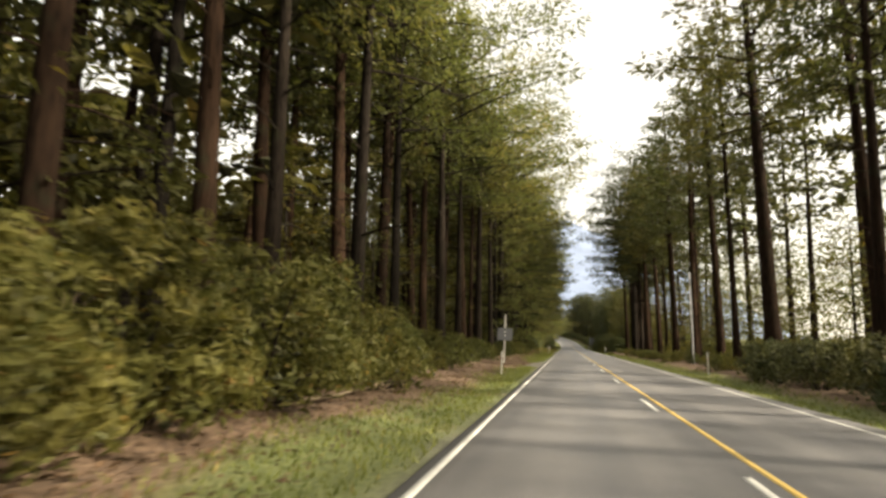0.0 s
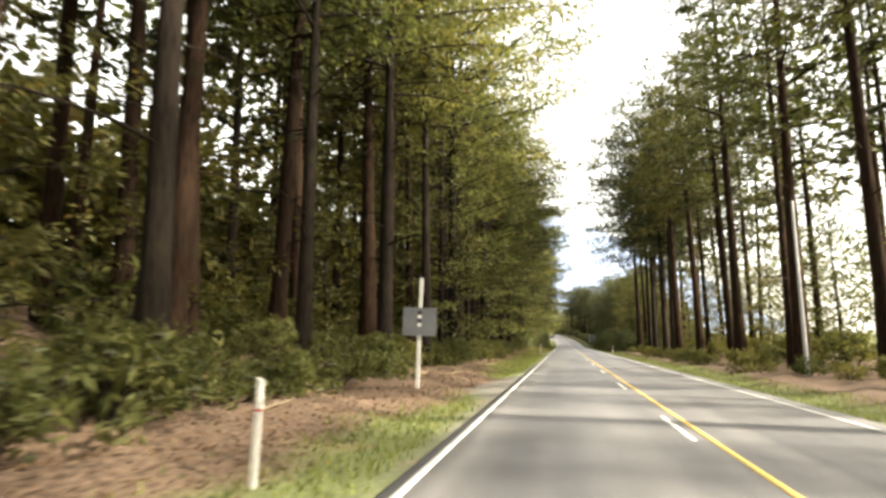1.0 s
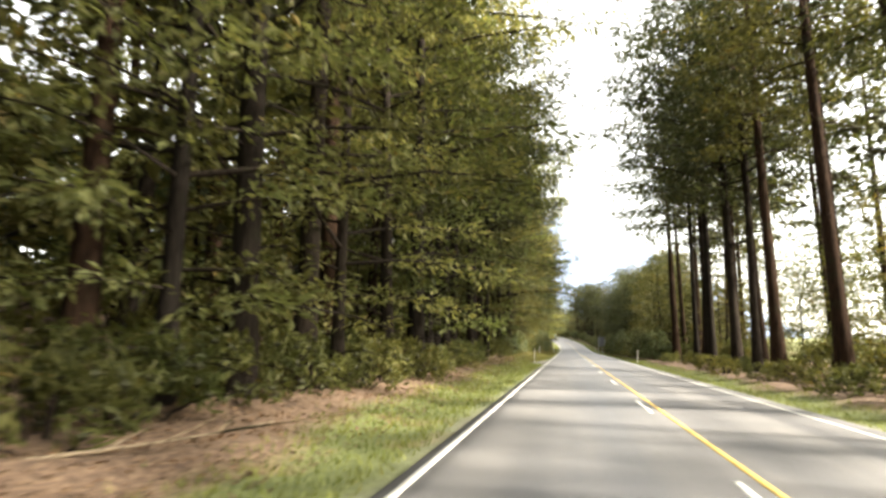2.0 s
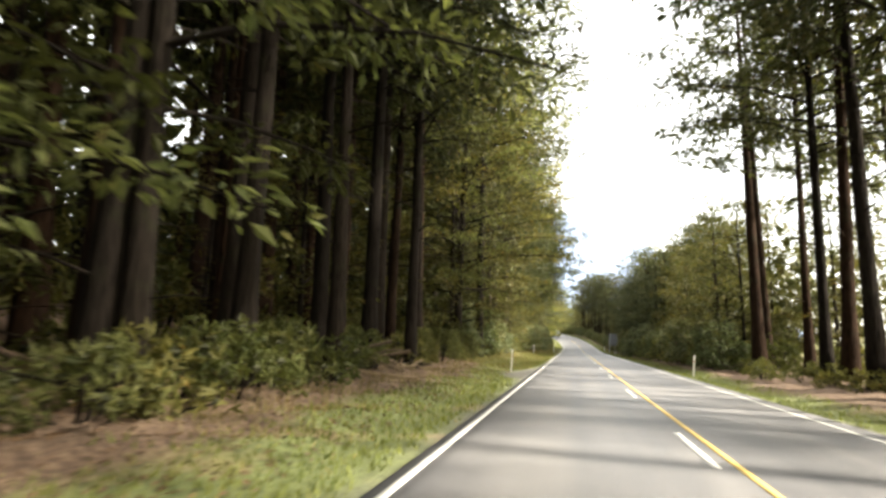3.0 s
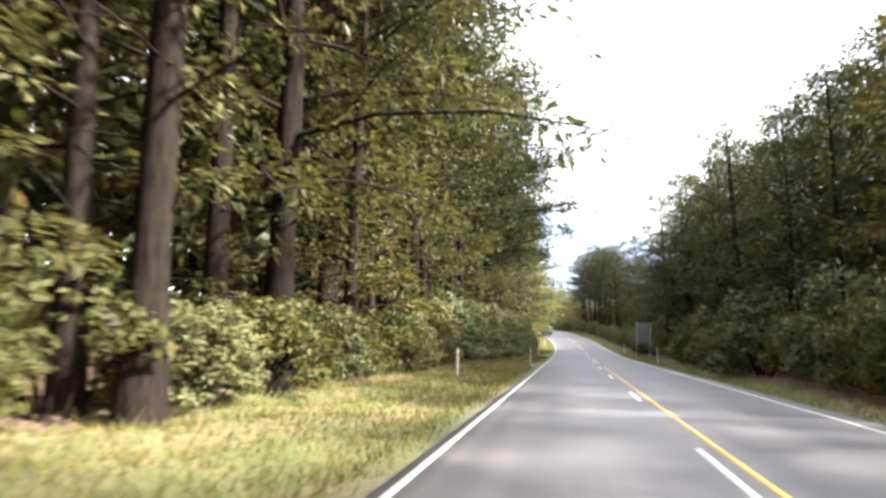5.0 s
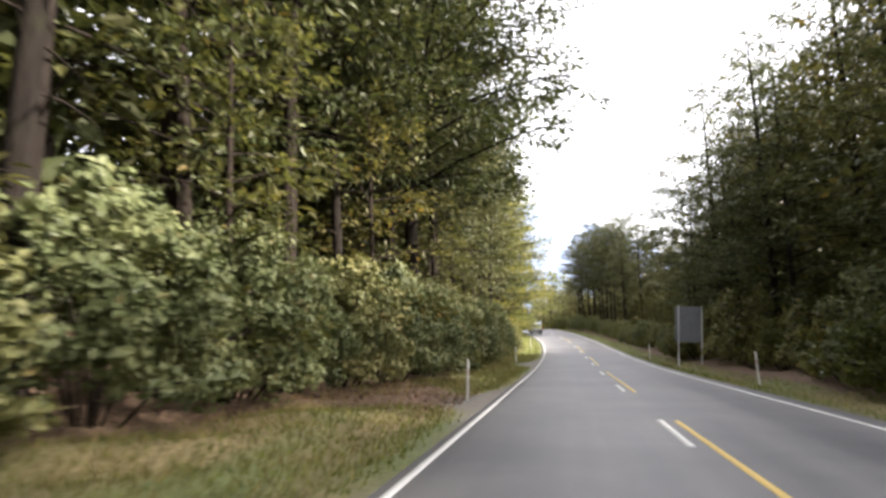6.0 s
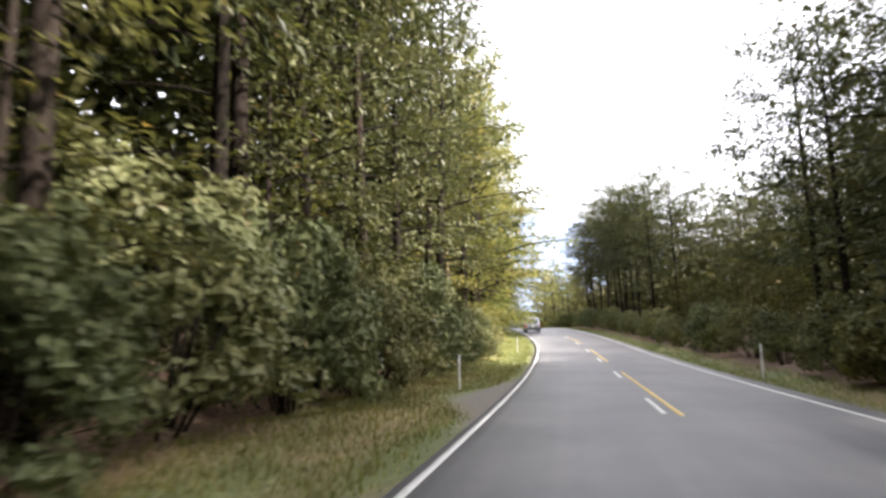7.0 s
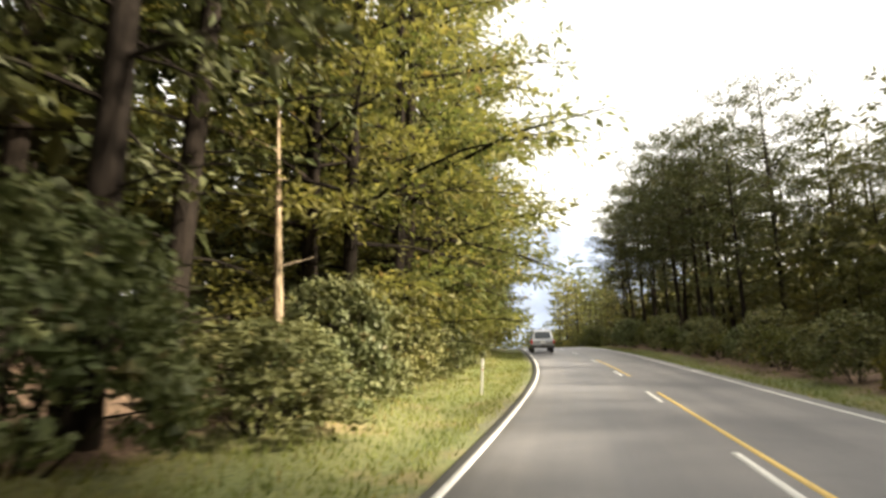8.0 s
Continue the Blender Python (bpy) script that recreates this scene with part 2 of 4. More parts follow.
def leaves(rng, at, ahead, size, width, up):
    """Leaf blades: at, where each grows; ahead, the way it points; up: the way its upper face looks."""
    n = len(at)
    ahead = ahead / (np.linalg.norm(ahead, axis=1, keepdims=True) + 1e-9)
    side = np.cross(ahead, up)
    side /= np.linalg.norm(side, axis=1, keepdims=True) + 1e-9
    up = np.cross(side, ahead)
    long = (size * rng.uniform(0.65, 1.3, n))[:, None]
    wide = long * width * 0.5
    verts = np.stack([at, at + ahead * long * 0.45 + side * wide + up * long * 0.06, at + ahead * long - up * long * 0.12, at + ahead * long * 0.45 - side * wide + up * long * 0.06], 1)
    return verts.reshape(-1, 3), np.arange(4 * n).reshape(n, 4)


STAR_V, STAR_F = np.array([(1, 0, 0), (0, 1, 0), (-1, 0, 0), (0, -1, 0), (0, 0, 1), (0, 0, -1)], float), np.array([(0, 1, 4), (1, 2, 4), (2, 3, 4), (3, 0, 4), (1, 0, 5), (2, 1, 5), (3, 2, 5), (0, 3, 5)])


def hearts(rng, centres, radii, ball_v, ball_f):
    """Closed leaf cores inside the tufts, uneven all round; dark ones imitate shade."""
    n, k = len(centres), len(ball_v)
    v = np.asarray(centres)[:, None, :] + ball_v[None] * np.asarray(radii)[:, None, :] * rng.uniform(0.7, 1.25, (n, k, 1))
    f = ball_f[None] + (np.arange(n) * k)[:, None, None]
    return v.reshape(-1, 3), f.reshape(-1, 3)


def joined(*pieces):
    verts, faces, base = [], [], 0
    for v, f in pieces:
        verts.append(np.asarray(v))
        faces += (np.asarray(f) + base).tolist()
        base += len(v)
    return np.concatenate(verts), faces


# ---- trees and bushes ----
def trunk_path(rng, high, radius, bend, steps=9):
    lean = rng.normal(0, bend, 2)
    sway = rng.normal(0, bend * 0.5, 2)
    path = []
    for k in range(steps + 1):
        f = k / steps
        p = np.array([lean[0] * f * high + sway[0] * math.sin(f * 5) * 2, lean[1] * f * high + sway[1] * math.sin(f * 4 + 1) * 2, f * high])
        flare = 1 + 0.45 * math.exp(-f * high / 0.5)
        path.append((p, radius * flare * (1 - 0.86 * f ** 1.2)))
    path[0] = (path[0][0] - np.array([0, 0, 0.5]), path[0][1])
    return path


def along(path, z):
    for (p, r), (q, s) in zip(path, path[1:]):
        if q[2] >= z:
            f = (z - p[2]) / (q[2] - p[2])
            return p + f * (q - p), r + f * (s - r)
    return path[-1]


def tree_meshes(kind, seed, high, radius, low, reach, limbs, blades, blade, width, flat, leaf, bark, dead=0, shape=0.75, droop=0.15, pad=0.3):
    """Trunk, branches and crown of a tree: low, where the crown begins as a share of the height; reach, its longest branch;
    each branch carries some pads of foliage, flat or round."""
    rng = np.random.default_rng(seed)
    path = trunk_path(rng, high, radius, 0.018)
    arms, at, ahead, face, hubs, spans = [], [], [], [], [], []
    turn = 0.0
    for k in range(limbs + dead):
        turn += 2.4 + rng.normal(0, 0.3)
        bare = k >= limbs
        f = rng.uniform(low * 0.35, low) if bare else low + (0.985 - low) * ((k + rng.uniform(0, 1)) / limbs)
        p, r = along(path, f * high)
        g = max(0.0, (f - low) / (1 - low))
        profile = (min(1.0, 0.6 + g * 2.2) * (1 - g ** 1.6) ** shape + 0.12) if not bare else rng.uniform(0.25, 0.6)
        length = reach * profile * rng.uniform(0.6, 1.15)
        rise = rng.uniform(0.05, 0.4) + 0.5 * g * (not bare)
        out = np.array([math.cos(turn), math.sin(turn), 0])
        cross = np.array([-out[1], out[0], 0])
        wob = rng.normal(0, 0.12, 3)
        line = [p + out * length * s + np.array([0, 0, (rise * s - droop * 1.6 * s * s) * length]) + cross * wob[0] * length * s * s for s in (0.0, 0.35, 0.7, 1.0)]
        thick = min(r * 0.5, 0.015 + length * 0.012)
        arms.append([(q, thick * (1 - 0.8 * s)) for q, s in zip(line, (0.0, 0.35, 0.7, 1.0))])
        if bare:
            continue
        pads = max(2, int(round(length / 0.8)))
        for n in range(pads):
            s = 0.3 + 0.72 * (n + rng.uniform(0, 1)) / pads
            j = min(2, int(s / 0.35))
            q = line[j] + (line[j + 1] - line[j]) * (s - 0.35 * j) / 0.35
            q = q + cross * rng.normal(0, 0.13 * length) + np.array([0, 0, rng.normal(0, 0.1)])
            m = max(4, int(blades * rng.uniform(0.6, 1.4)))
            away = rng.normal(0, 1, (m, 3))
            away /= np.linalg.norm(away, axis=1, keepdims=True)
            size = pad * rng.uniform(0.75, 1.45) * (0.6 + 0.1 * min(length, 5))
            hubs.append(q)
            spans.append(np.array((1.25, 1.25, 0.95 - 0.7 * flat)) * size * 0.4)
            at.append(q + away * (size * rng.uniform(0.15, 1.0, (m, 1))) * (1.25, 1.25, 0.95 - 0.7 * flat))
            ahead.append(away * (1, 1, 0.5) + out * 0.5 + rng.normal(0, 0.3, (m, 3)) + np.array([0, 0, -0.1]))
            face.append(away * (1 - flat) + np.array([0, 0, 0.35 + 0.65 * flat]) + rng.normal(0, 0.3, (m, 3)))
    v, f = leaves(rng, np.concatenate(at), np.concatenate(ahead), blade, width, np.concatenate(face))
    n_leaves = len(f)
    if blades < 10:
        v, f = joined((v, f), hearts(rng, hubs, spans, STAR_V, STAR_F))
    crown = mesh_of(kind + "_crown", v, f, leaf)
    crown.materials.append(CORE_SHADE)
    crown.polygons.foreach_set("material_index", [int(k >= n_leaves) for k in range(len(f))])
    wood_v, wood_f = tubes([arm if blades > 10 else arm[::3] for k, arm in enumerate(arms) if blades > 10 or k % 2], 3)
    trunk_v, trunk_f = tubes([path], 10)
    trunk_v = np.array(trunk_v)
    jag = 1 + rng.normal(0, 0.05, (len(trunk_v), 1))
    mid = np.repeat(np.array([p for p, _ in path]), 10, 0)
    trunk_v = mid + (trunk_v - mid) * jag
    return mesh_of(kind + "_trunk", trunk_v, trunk_f, bark, True), mesh_of(kind + "_branches", wood_v, wood_f, bark, True), crown


def tree_thing(name, meshes, label, group):
    root = new(name)
    tagged(root, label, "tree", group)
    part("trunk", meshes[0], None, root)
    tagged(part("branchwork", meshes[1], None, root), kind="stuff")
    part("crown", meshes[2], None, root)
    return root


def bush_meshes(kind, seed, wide, high, blades, blade, width, leaf, bark, lumps=26, stems=14, tuft=(0.10, 0.19), shell=0.45):
    rng = np.random.default_rng(seed)
    knots, arms = [], []
    for k in range(lumps):
        a, f = rng.uniform(0, 2 * math.pi), rng.uniform(0, 1) ** 0.6
        z = rng.uniform(0.12, 1.0)
        r = wide * 0.5 * math.sqrt(max(0.05, 1 - (z * 0.92) ** 2)) * (shell + (1 - shell) * f) * rng.uniform(0.8, 1.15)
        knots.append(np.array([math.cos(a) * r, math.sin(a) * r, z * high * rng.uniform(0.85, 1.05)]))
    for k in range(stems):
        end = knots[k % lumps]
        foot = np.array([end[0] * 0.12, end[1] * 0.12, -0.3])
        mid = foot * 0.5 + end * 0.5 + np.array([0, 0, 0.12 * high])
        arms.append([(foot, 0.035), (mid, 0.024), (end, 0.008)])
    at, ahead, face, spans = [], [], [], []
    each = blades // lumps
    for c in knots:
        size = rng.uniform(*tuft) * min(wide, high * 1.4)
        spans.append(np.array((1, 1, 0.8)) * size * (0.5 if shell > 0.7 else 0.36))
        way = rng.normal(0, 1, (each, 3))
        way /= np.linalg.norm(way, axis=1, keepdims=True)
        at.append(c + way * size * rng.uniform(0.65, 1.05, (each, 1)) * (1, 1, 0.8))
        ahead.append(np.cross(way, rng.normal(0, 1, (each, 3))) + way * 0.22 + np.array([0, 0, 0.1]))
        face.append(way + np.array([0, 0, 0.25]) + rng.normal(0, 0.22, (each, 3)))
    at, ahead, face = np.concatenate(at), np.concatenate(ahead), np.concatenate(face)
    at[:, 2] = np.maximum(at[:, 2], 0.02)
    v, f = leaves(rng, at, ahead, blade, width, face)
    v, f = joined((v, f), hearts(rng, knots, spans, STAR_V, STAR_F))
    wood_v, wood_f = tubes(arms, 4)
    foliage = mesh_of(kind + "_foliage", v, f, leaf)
    foliage.materials.append(CORE_SHADE)
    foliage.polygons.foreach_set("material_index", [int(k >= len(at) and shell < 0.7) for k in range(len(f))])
    return mesh_of(kind + "_stems", wood_v, wood_f, bark, True), foliage


def bush_thing(name, meshes, label, group):
    root = new(name)
    tagged(root, label, "bush", group)
    tagged(part("stemwork", meshes[0], None, root), kind="stuff")
    part("foliage", meshes[1], None, root)
    return root


def spot(x, y, turn=0.0, size=1.0, tall=None, sink=0.0, lean=(0, 0)):
    """The pose of a plant at x metres right of the centre line."""
    m = pose(float(x + road_x(y)), float(y), float(ground_at(x, y)) - sink, lean[0], lean[1], turn)
    return m @ Matrix.Diagonal((size, size, tall or size, 1))


class Kind:
    """A few grown shapes of one plant, of which each further plant is a copy."""

    def __init__(self, make, name, shapes, label, group):
        self.shapes, self.make, self.name, self.label, self.group, self.first = shapes, make, name, label, group, {}

    def put(self, n, m):
        n %= len(self.shapes)
        if n not in self.first:
            self.first[n] = self.make(self.name, self.shapes[n], self.label, self.group)
            self.first[n].matrix_basis = m
            return self.first[n]
        ob = self.first[n]
        keep = ob.scale.copy()
        ob.scale = (1, 1, 1)
        made = copy_thing(ob, m)
        ob.scale = keep
        return made


# ---- ground, road and markings ----
TURF_Y, TURF_X = [-60, 8, 20, 33, 49, 58, 70, 96, 112, 118, 138, 160, 169, 171.5, 175.5, 178, 225, 400], [6.2, 6.2, 6.0, 5.6, 4.9, 5.9, 6.5, 6.5, 7.0, 9.2, 9.0, 9.0, 7.5, 5.0, 5.0, 7.5, 8.5, 8.5]


def strip(name, xs, ys, height, material, across=None):
    """A sheet that follows the road's line; xs: metres right of the centre line."""
    xs, ys = np.asarray(xs, float), np.asarray(ys, float)
    gx, gy = np.meshgrid(xs, ys)
    gz = height(gx, gy)
    verts = np.stack([gx + road_x(gy), gy, gz], -1).reshape(-1, 3)
    n = len(xs)
    faces = [(j * n + i, j * n + i + 1, (j + 1) * n + i + 1, (j + 1) * n + i) for j in range(len(ys) - 1) for i in range(n - 1)]
    me = mesh_of(name, verts, faces, material, True)
    uv = me.uv_layers.new(name="UVMap")
    flat = np.stack([gx.ravel(), gy.ravel()], 1)
    index = np.zeros(len(me.loops), int)
    me.loops.foreach_get("vertex_index", index)
    uv.data.foreach_set("uv", flat[index].ravel())
    return me, gx.ravel(), gy.ravel()


ys_near = np.concatenate([np.arange(-60, 300, 0.75), np.arange(300, 480, 4), np.array([520, 600, 800, 1200, 2000, 3500])])
xs_near = np.concatenate([[-1500, -700, -300, -150, -80, -50, -36, -28, -22, -18, -15], np.arange(-13, -3.4, 0.4), [-2, 0, 2], np.arange(3.4, 10.2, 0.4), [12, 14, 17, 20, 23, 26, 30, 40, 60, 100, 180, 350, 700, 1500]])
me, gx, gy = strip("ground", xs_near, ys_near, lambda x, y: ground_at(x, y) - 0.03 * (np.abs(x) < 3.9), SOIL)
cover = me.color_attributes.new("cover", "FLOAT_COLOR", "POINT")
wander = 0.25 * np.sin(gy * 0.23) + 0.2 * np.sin(gy * 0.71 + 1) + 0.15 * np.sin(gy * 1.9 + gx)
left_edge = np.interp(gy, TURF_Y, TURF_X) + wander
turf = np.where(gx < 0, np.clip((left_edge + gx) / 0.5, 0, 1), np.clip((6.0 + wander - gx) / 0.6, 0, 1))
turf = np.where((gx > 24) | (gx < -60), 1, turf)
lay_by = sum(np.exp(-(((gy - c) / w) ** 2)) for c, w in ((47, 5), (108, 5), (173, 3), (200, 3.5)))
stones = np.where(gx < 0, np.clip((3.9 + 1.4 * np.clip(lay_by, 0, 1) + 0.3 * wander + gx) / 0.35, 0, 1), np.clip((4.25 + 0.2 * wander - gx) / 0.3, 0, 1))
cover.data.foreach_set("color", np.stack([turf, stones * 0.9, np.clip((gy - 112) / 30, 0, 1) * np.clip((212 - gy) / 10, 0.25, 1) * np.clip(0.5 + 0.9 * np.sin(gy * 0.37 + gx * 0.8) * np.sin(gx * 2.1 - gy * 0.11), 0, 0.9), 1 + 0 * turf], 1).ravel())
ground = tagged(new("ground", me), "roadside ground of turf, leaf litter and gravel", "ground", kind="structure")

me, gx, gy = strip("road", [-3.73, -3.67, -3.2, -2.2, -1.2, 0, 1.2, 2.2, 3.2, 3.75, 3.83], np.arange(-60, 470, 1.0), lambda x, y: road_z(y) + 0.012 - 0.006 * np.abs(x) / 4 - 0.12 * ((x < -3.7) | (x > 3.8)), ASPHALT)
road = tagged(new("road", me), "two-lane grey asphalt road through forest", "road", kind="structure")


def marking(name, x, half, y0, y1, material, step=2.0):
    n = max(2, int(math.ceil((y1 - y0) / step)) + 1)
    me, _, _ = strip(name, [x - half - 0.004, x - half, x + half, x + half + 0.004], np.linspace(y0, y1, n), lambda gx, gy: road_z(gy) + 0.017 - 0.006 * np.abs(gx) / 4 - 0.012 * (np.abs(gx - x) > half + 0.002), material)
    return part(name, me, None, road)


marking("edge_line", -3.49, 0.055, -60, 465, WHITE_PAINT)
marking("edge_line", 3.30, 0.047, -60, 465, WHITE_PAINT)
marking("no_passing_line", 0.285, 0.05, -60, 167.5, YELLOW_PAINT)
for k in range(4):
    marking("no_passing_line", 0.285, 0.05, 174.2 + 20 * k, 187.4 + 20 * k, YELLOW_PAINT)
for k in range(-7, 44):
    marking("centre_dash", 0.0, 0.055, 14.55 + 10 * k, 17.6 + 10 * k, WHITE_PAINT, 1.0)

me = mesh_of("lake", [(26, -120, -1.15), (900, -120, -1.15), (900, 190, -1.15), (26, 190, -1.15)], [(0, 1, 2, 3)], WATER)
tagged(new("lake", me), "still grey lake behind the trees", "lake", kind="structure")


def hill():
    xs, ys = np.linspace(-1100, 1100, 110), np.linspace(0, 900, 16)
    gx, gy = np.meshgrid(xs, ys)
    ridge = 656 - 0.42 * np.maximum(gx, -125) - 0.12 * np.maximum(gx - 260, 0) + 5 * np.sin(gx * 0.035 + 0.6) + 3 * np.sin(gx * 0.09)
    ridge = np.maximum(ridge, 60) * np.clip((1100 - np.abs(gx)) / 300, 0, 1) ** 0.6
    rise = np.clip(gy / 620, 0, 1)
    gz = ridge * (rise ** 0.8) - np.clip((gy - 620) / 300, 0, 1) * 160 - 5
    n = len(xs)
    faces = [(j * n + i, j * n + i + 1, (j + 1) * n + i + 1, (j + 1) * n + i) for j in range(len(ys) - 1) for i in range(n - 1)]
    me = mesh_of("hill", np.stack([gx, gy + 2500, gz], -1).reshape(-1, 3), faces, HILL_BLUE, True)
    return tagged(new("backdrop_hill", me), "forested hill far away, blue haze put into its colour", "hill", kind="structure")


hill()

# ---- woods ----
rng = np.random.default_rng(7)
high_beeches = [tree_meshes("high_beech", 50 + k, 25 + 2 * k, 0.28 + 0.04 * k, 0.5, 8.8, 36, 19, 0.34, 0.4, 0.6, SUN_LEAF, GREY_BARK, dead=12, droop=0.1, shape=0.5, pad=0.62) for k in range(2)]
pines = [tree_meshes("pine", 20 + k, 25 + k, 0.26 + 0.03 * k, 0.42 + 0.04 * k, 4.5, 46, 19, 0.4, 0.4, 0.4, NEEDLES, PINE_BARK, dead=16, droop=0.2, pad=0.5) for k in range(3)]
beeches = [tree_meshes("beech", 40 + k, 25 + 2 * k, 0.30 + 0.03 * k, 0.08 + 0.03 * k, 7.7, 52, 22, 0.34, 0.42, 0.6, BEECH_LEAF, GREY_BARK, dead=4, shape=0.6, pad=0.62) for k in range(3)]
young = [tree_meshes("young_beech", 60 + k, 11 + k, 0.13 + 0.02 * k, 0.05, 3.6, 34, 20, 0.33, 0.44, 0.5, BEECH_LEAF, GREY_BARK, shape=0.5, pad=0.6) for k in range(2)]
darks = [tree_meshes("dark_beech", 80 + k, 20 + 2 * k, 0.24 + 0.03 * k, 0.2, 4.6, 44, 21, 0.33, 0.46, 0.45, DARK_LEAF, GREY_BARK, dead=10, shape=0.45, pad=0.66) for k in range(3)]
sunlits = [tree_meshes("sunlit_beech", 45 + k, 24 + 2 * k, 0.28, 0.07, 6.8, 48, 23, 0.34, 0.42, 0.6, SUN_LEAF, GREY_BARK, dead=4, shape=0.6, pad=0.62) for k in range(2)]
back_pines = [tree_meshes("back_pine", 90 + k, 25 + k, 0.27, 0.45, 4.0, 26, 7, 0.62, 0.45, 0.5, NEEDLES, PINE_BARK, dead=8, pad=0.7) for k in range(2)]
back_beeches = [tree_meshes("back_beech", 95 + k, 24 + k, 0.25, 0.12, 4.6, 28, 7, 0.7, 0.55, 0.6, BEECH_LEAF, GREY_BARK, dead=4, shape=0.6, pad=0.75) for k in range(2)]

PINE = Kind(tree_thing, "pine_tree", pines, "tall dark pine with a bare trunk and high crown", "pines along the road")
BEECH = Kind(tree_thing, "beech_tree", beeches, "tall beech with layered yellow-green foliage", "beeches along the road")
SUNLIT = Kind(tree_thing, "light_beech_tree", sunlits, "tall beech with bright yellow-green foliage", "beeches along the road")
HIGH = Kind(tree_thing, "overhanging_beech_tree", high_beeches, "tall beech with bare trunk and boughs over the road", "beeches along the road")
YOUNG = Kind(tree_thing, "young_beech_tree", young, "young beech leafy down to the ground", "young trees along the road")
DARK = Kind(tree_thing, "dark_beech_tree", darks, "dark beech with bare lower trunk and dense crown", "dark trees along the road")
golds = [tree_meshes("gold_beech", 97 + k, 22 + k, 0.25, 0.08, 4.8, 32, 7, 0.66, 0.55, 0.5, SUN_LEAF, GREY_BARK, dead=2, shape=0.5, pad=0.75) for k in range(2)]
shades = [tree_meshes("shade_tree", 71 + k, 25 + 2 * k, 0.24 + 0.04 * k, 0.42, 7.0, 50, 21, 0.36, 0.46, 0.5, SHADE_LEAF, GREY_BARK, dead=8, shape=0.45, pad=0.7) for k in range(2)]
spreads = [tree_meshes("spreading_tree", 75, 25, 0.42, 0.33, 10.2, 110, 32, 0.36, 0.46, 0.45, SHADE_LEAF, GREY_BARK, dead=4, shape=0.4, droop=0.12, pad=0.72)]
SPREAD = Kind(tree_thing, "spreading_tree", spreads, "broad dark tree with boughs reaching over the road", "dark trees along the road")
SHADE = Kind(tree_thing, "high_crowned_tree", shades, "dark tree with bare trunk and a dense high crown", "dark trees along the road")
GOLD = Kind(tree_thing, "sunlit_tree", golds, "yellow-green leafy tree beyond the bend", "trees beyond the bend")
BACK_PINE = Kind(tree_thing, "forest_pine_tree", back_pines, "slender pine deeper in the forest", "pines inside the forest")
BACK_BEECH = Kind(tree_thing, "forest_beech_tree", back_beeches, "leafy beech deeper in the forest", "beeches inside the forest")


def turned():
    return float(rng.uniform(0, 360))


# Left of the road: tall pines over brown litter, then beeches.
for n, (x, y, s) in enumerate([(-10.6, 2, 1), (-11.2, 8.8, 1.1), (-10.2, 12.4, 0.95), (-11.6, 17.6, 1), (-10.8, 22.6, 1.2), (-11.4, 29.6, 0.95), (-12.6, 33.6, 0.9),
                               (-11, 37.6, 1), (-12.4, 40.4, 0.9), (-11, 42.8, 1.1), (-11.8, 46.2, 0.9), (-10.9, 52.2, 1.25), (-10.6, 54.2, 0.85), (-10.8, 60, 1), (-10.2, 70.8, 1.35),
                               (-11, 77.5, 0.9), (-10.6, 86, 1), (-11.6, 92, 0.95), (-11, 99.4, 1), (-10.6, 105, 0.9), (-10.8, 111, 1.25)]):
    PINE.put(n, spot(x, y, turned(), s, 1.0 + 0.06 * math.sin(n), 0, (float(rng.normal(0, 0.8)), 1.5 + float(rng.normal(0, 1)))))
for n, (x, y, s) in enumerate([(-9.4, 14, 0.85), (-9.2, 20, 0.9), (-9.6, 26, 0.85), (-9.2, 34.5, 0.9), (-9.4, 41.5, 0.85), (-9.0, 48.5, 0.95), (-8.8, 55.5, 0.95), (-9.0, 66, 1), (-8.6, 62, 1.12), (-8.6, 77, 1.15), (-10.2, 90, 1), (-10.6, 96.5, 0.95), (-10.2, 102, 1), (-10, 108, 0.95)]):
    HIGH.put(n, spot(x, y, turned(), s))
for n, (x, y, s) in enumerate([(-9.0, 60, 0.72), (-9.2, 63, 0.8), (-8.6, 67.5, 0.7), (-9.0, 74, 0.95), (-8.7, 80, 0.9), (-9.4, 85, 0.95), (-9.8, 117, 0.75)]):
    (BEECH if n in (1, 3, 5) else SUNLIT).put(n, spot(x, y, turned(), s))
# Shade-toned kinds between 118 and 200, sun-toned ones beyond 222.
for n, y in enumerate(np.arange(116, 300, 5.2)):
    x = -9.4 + float(rng.uniform(-1.0, 0.7))
    (DARK if 201 < y < 222 else SHADE if 118 < y < 200 and n % 3 == 0 else DARK if 118 < y < 200 and n % 3 == 1 else SHADE if 150 < y < 200 else SUNLIT if y > 222 else BEECH).put(n, spot(x + (0.9 if y > 228 else -1.3 if 148 < y < 182 else 0), y + float(rng.uniform(-1, 1)), turned(), float(rng.uniform(0.85, 1.08)) * (1.05 if 201 < y < 222 else 0.82 if y > 250 else 1), None, 0, (0, float(rng.uniform(0, 3)))))
for n, y in enumerate(np.arange(115, 262, 9)):
    if 200 < y < 224:
        continue
    YOUNG.put(n, spot(-9.4 + float(rng.uniform(-0.6, 0.5)), y + float(rng.uniform(-2, 2)), turned(), float(rng.uniform(0.6, 1.0))))
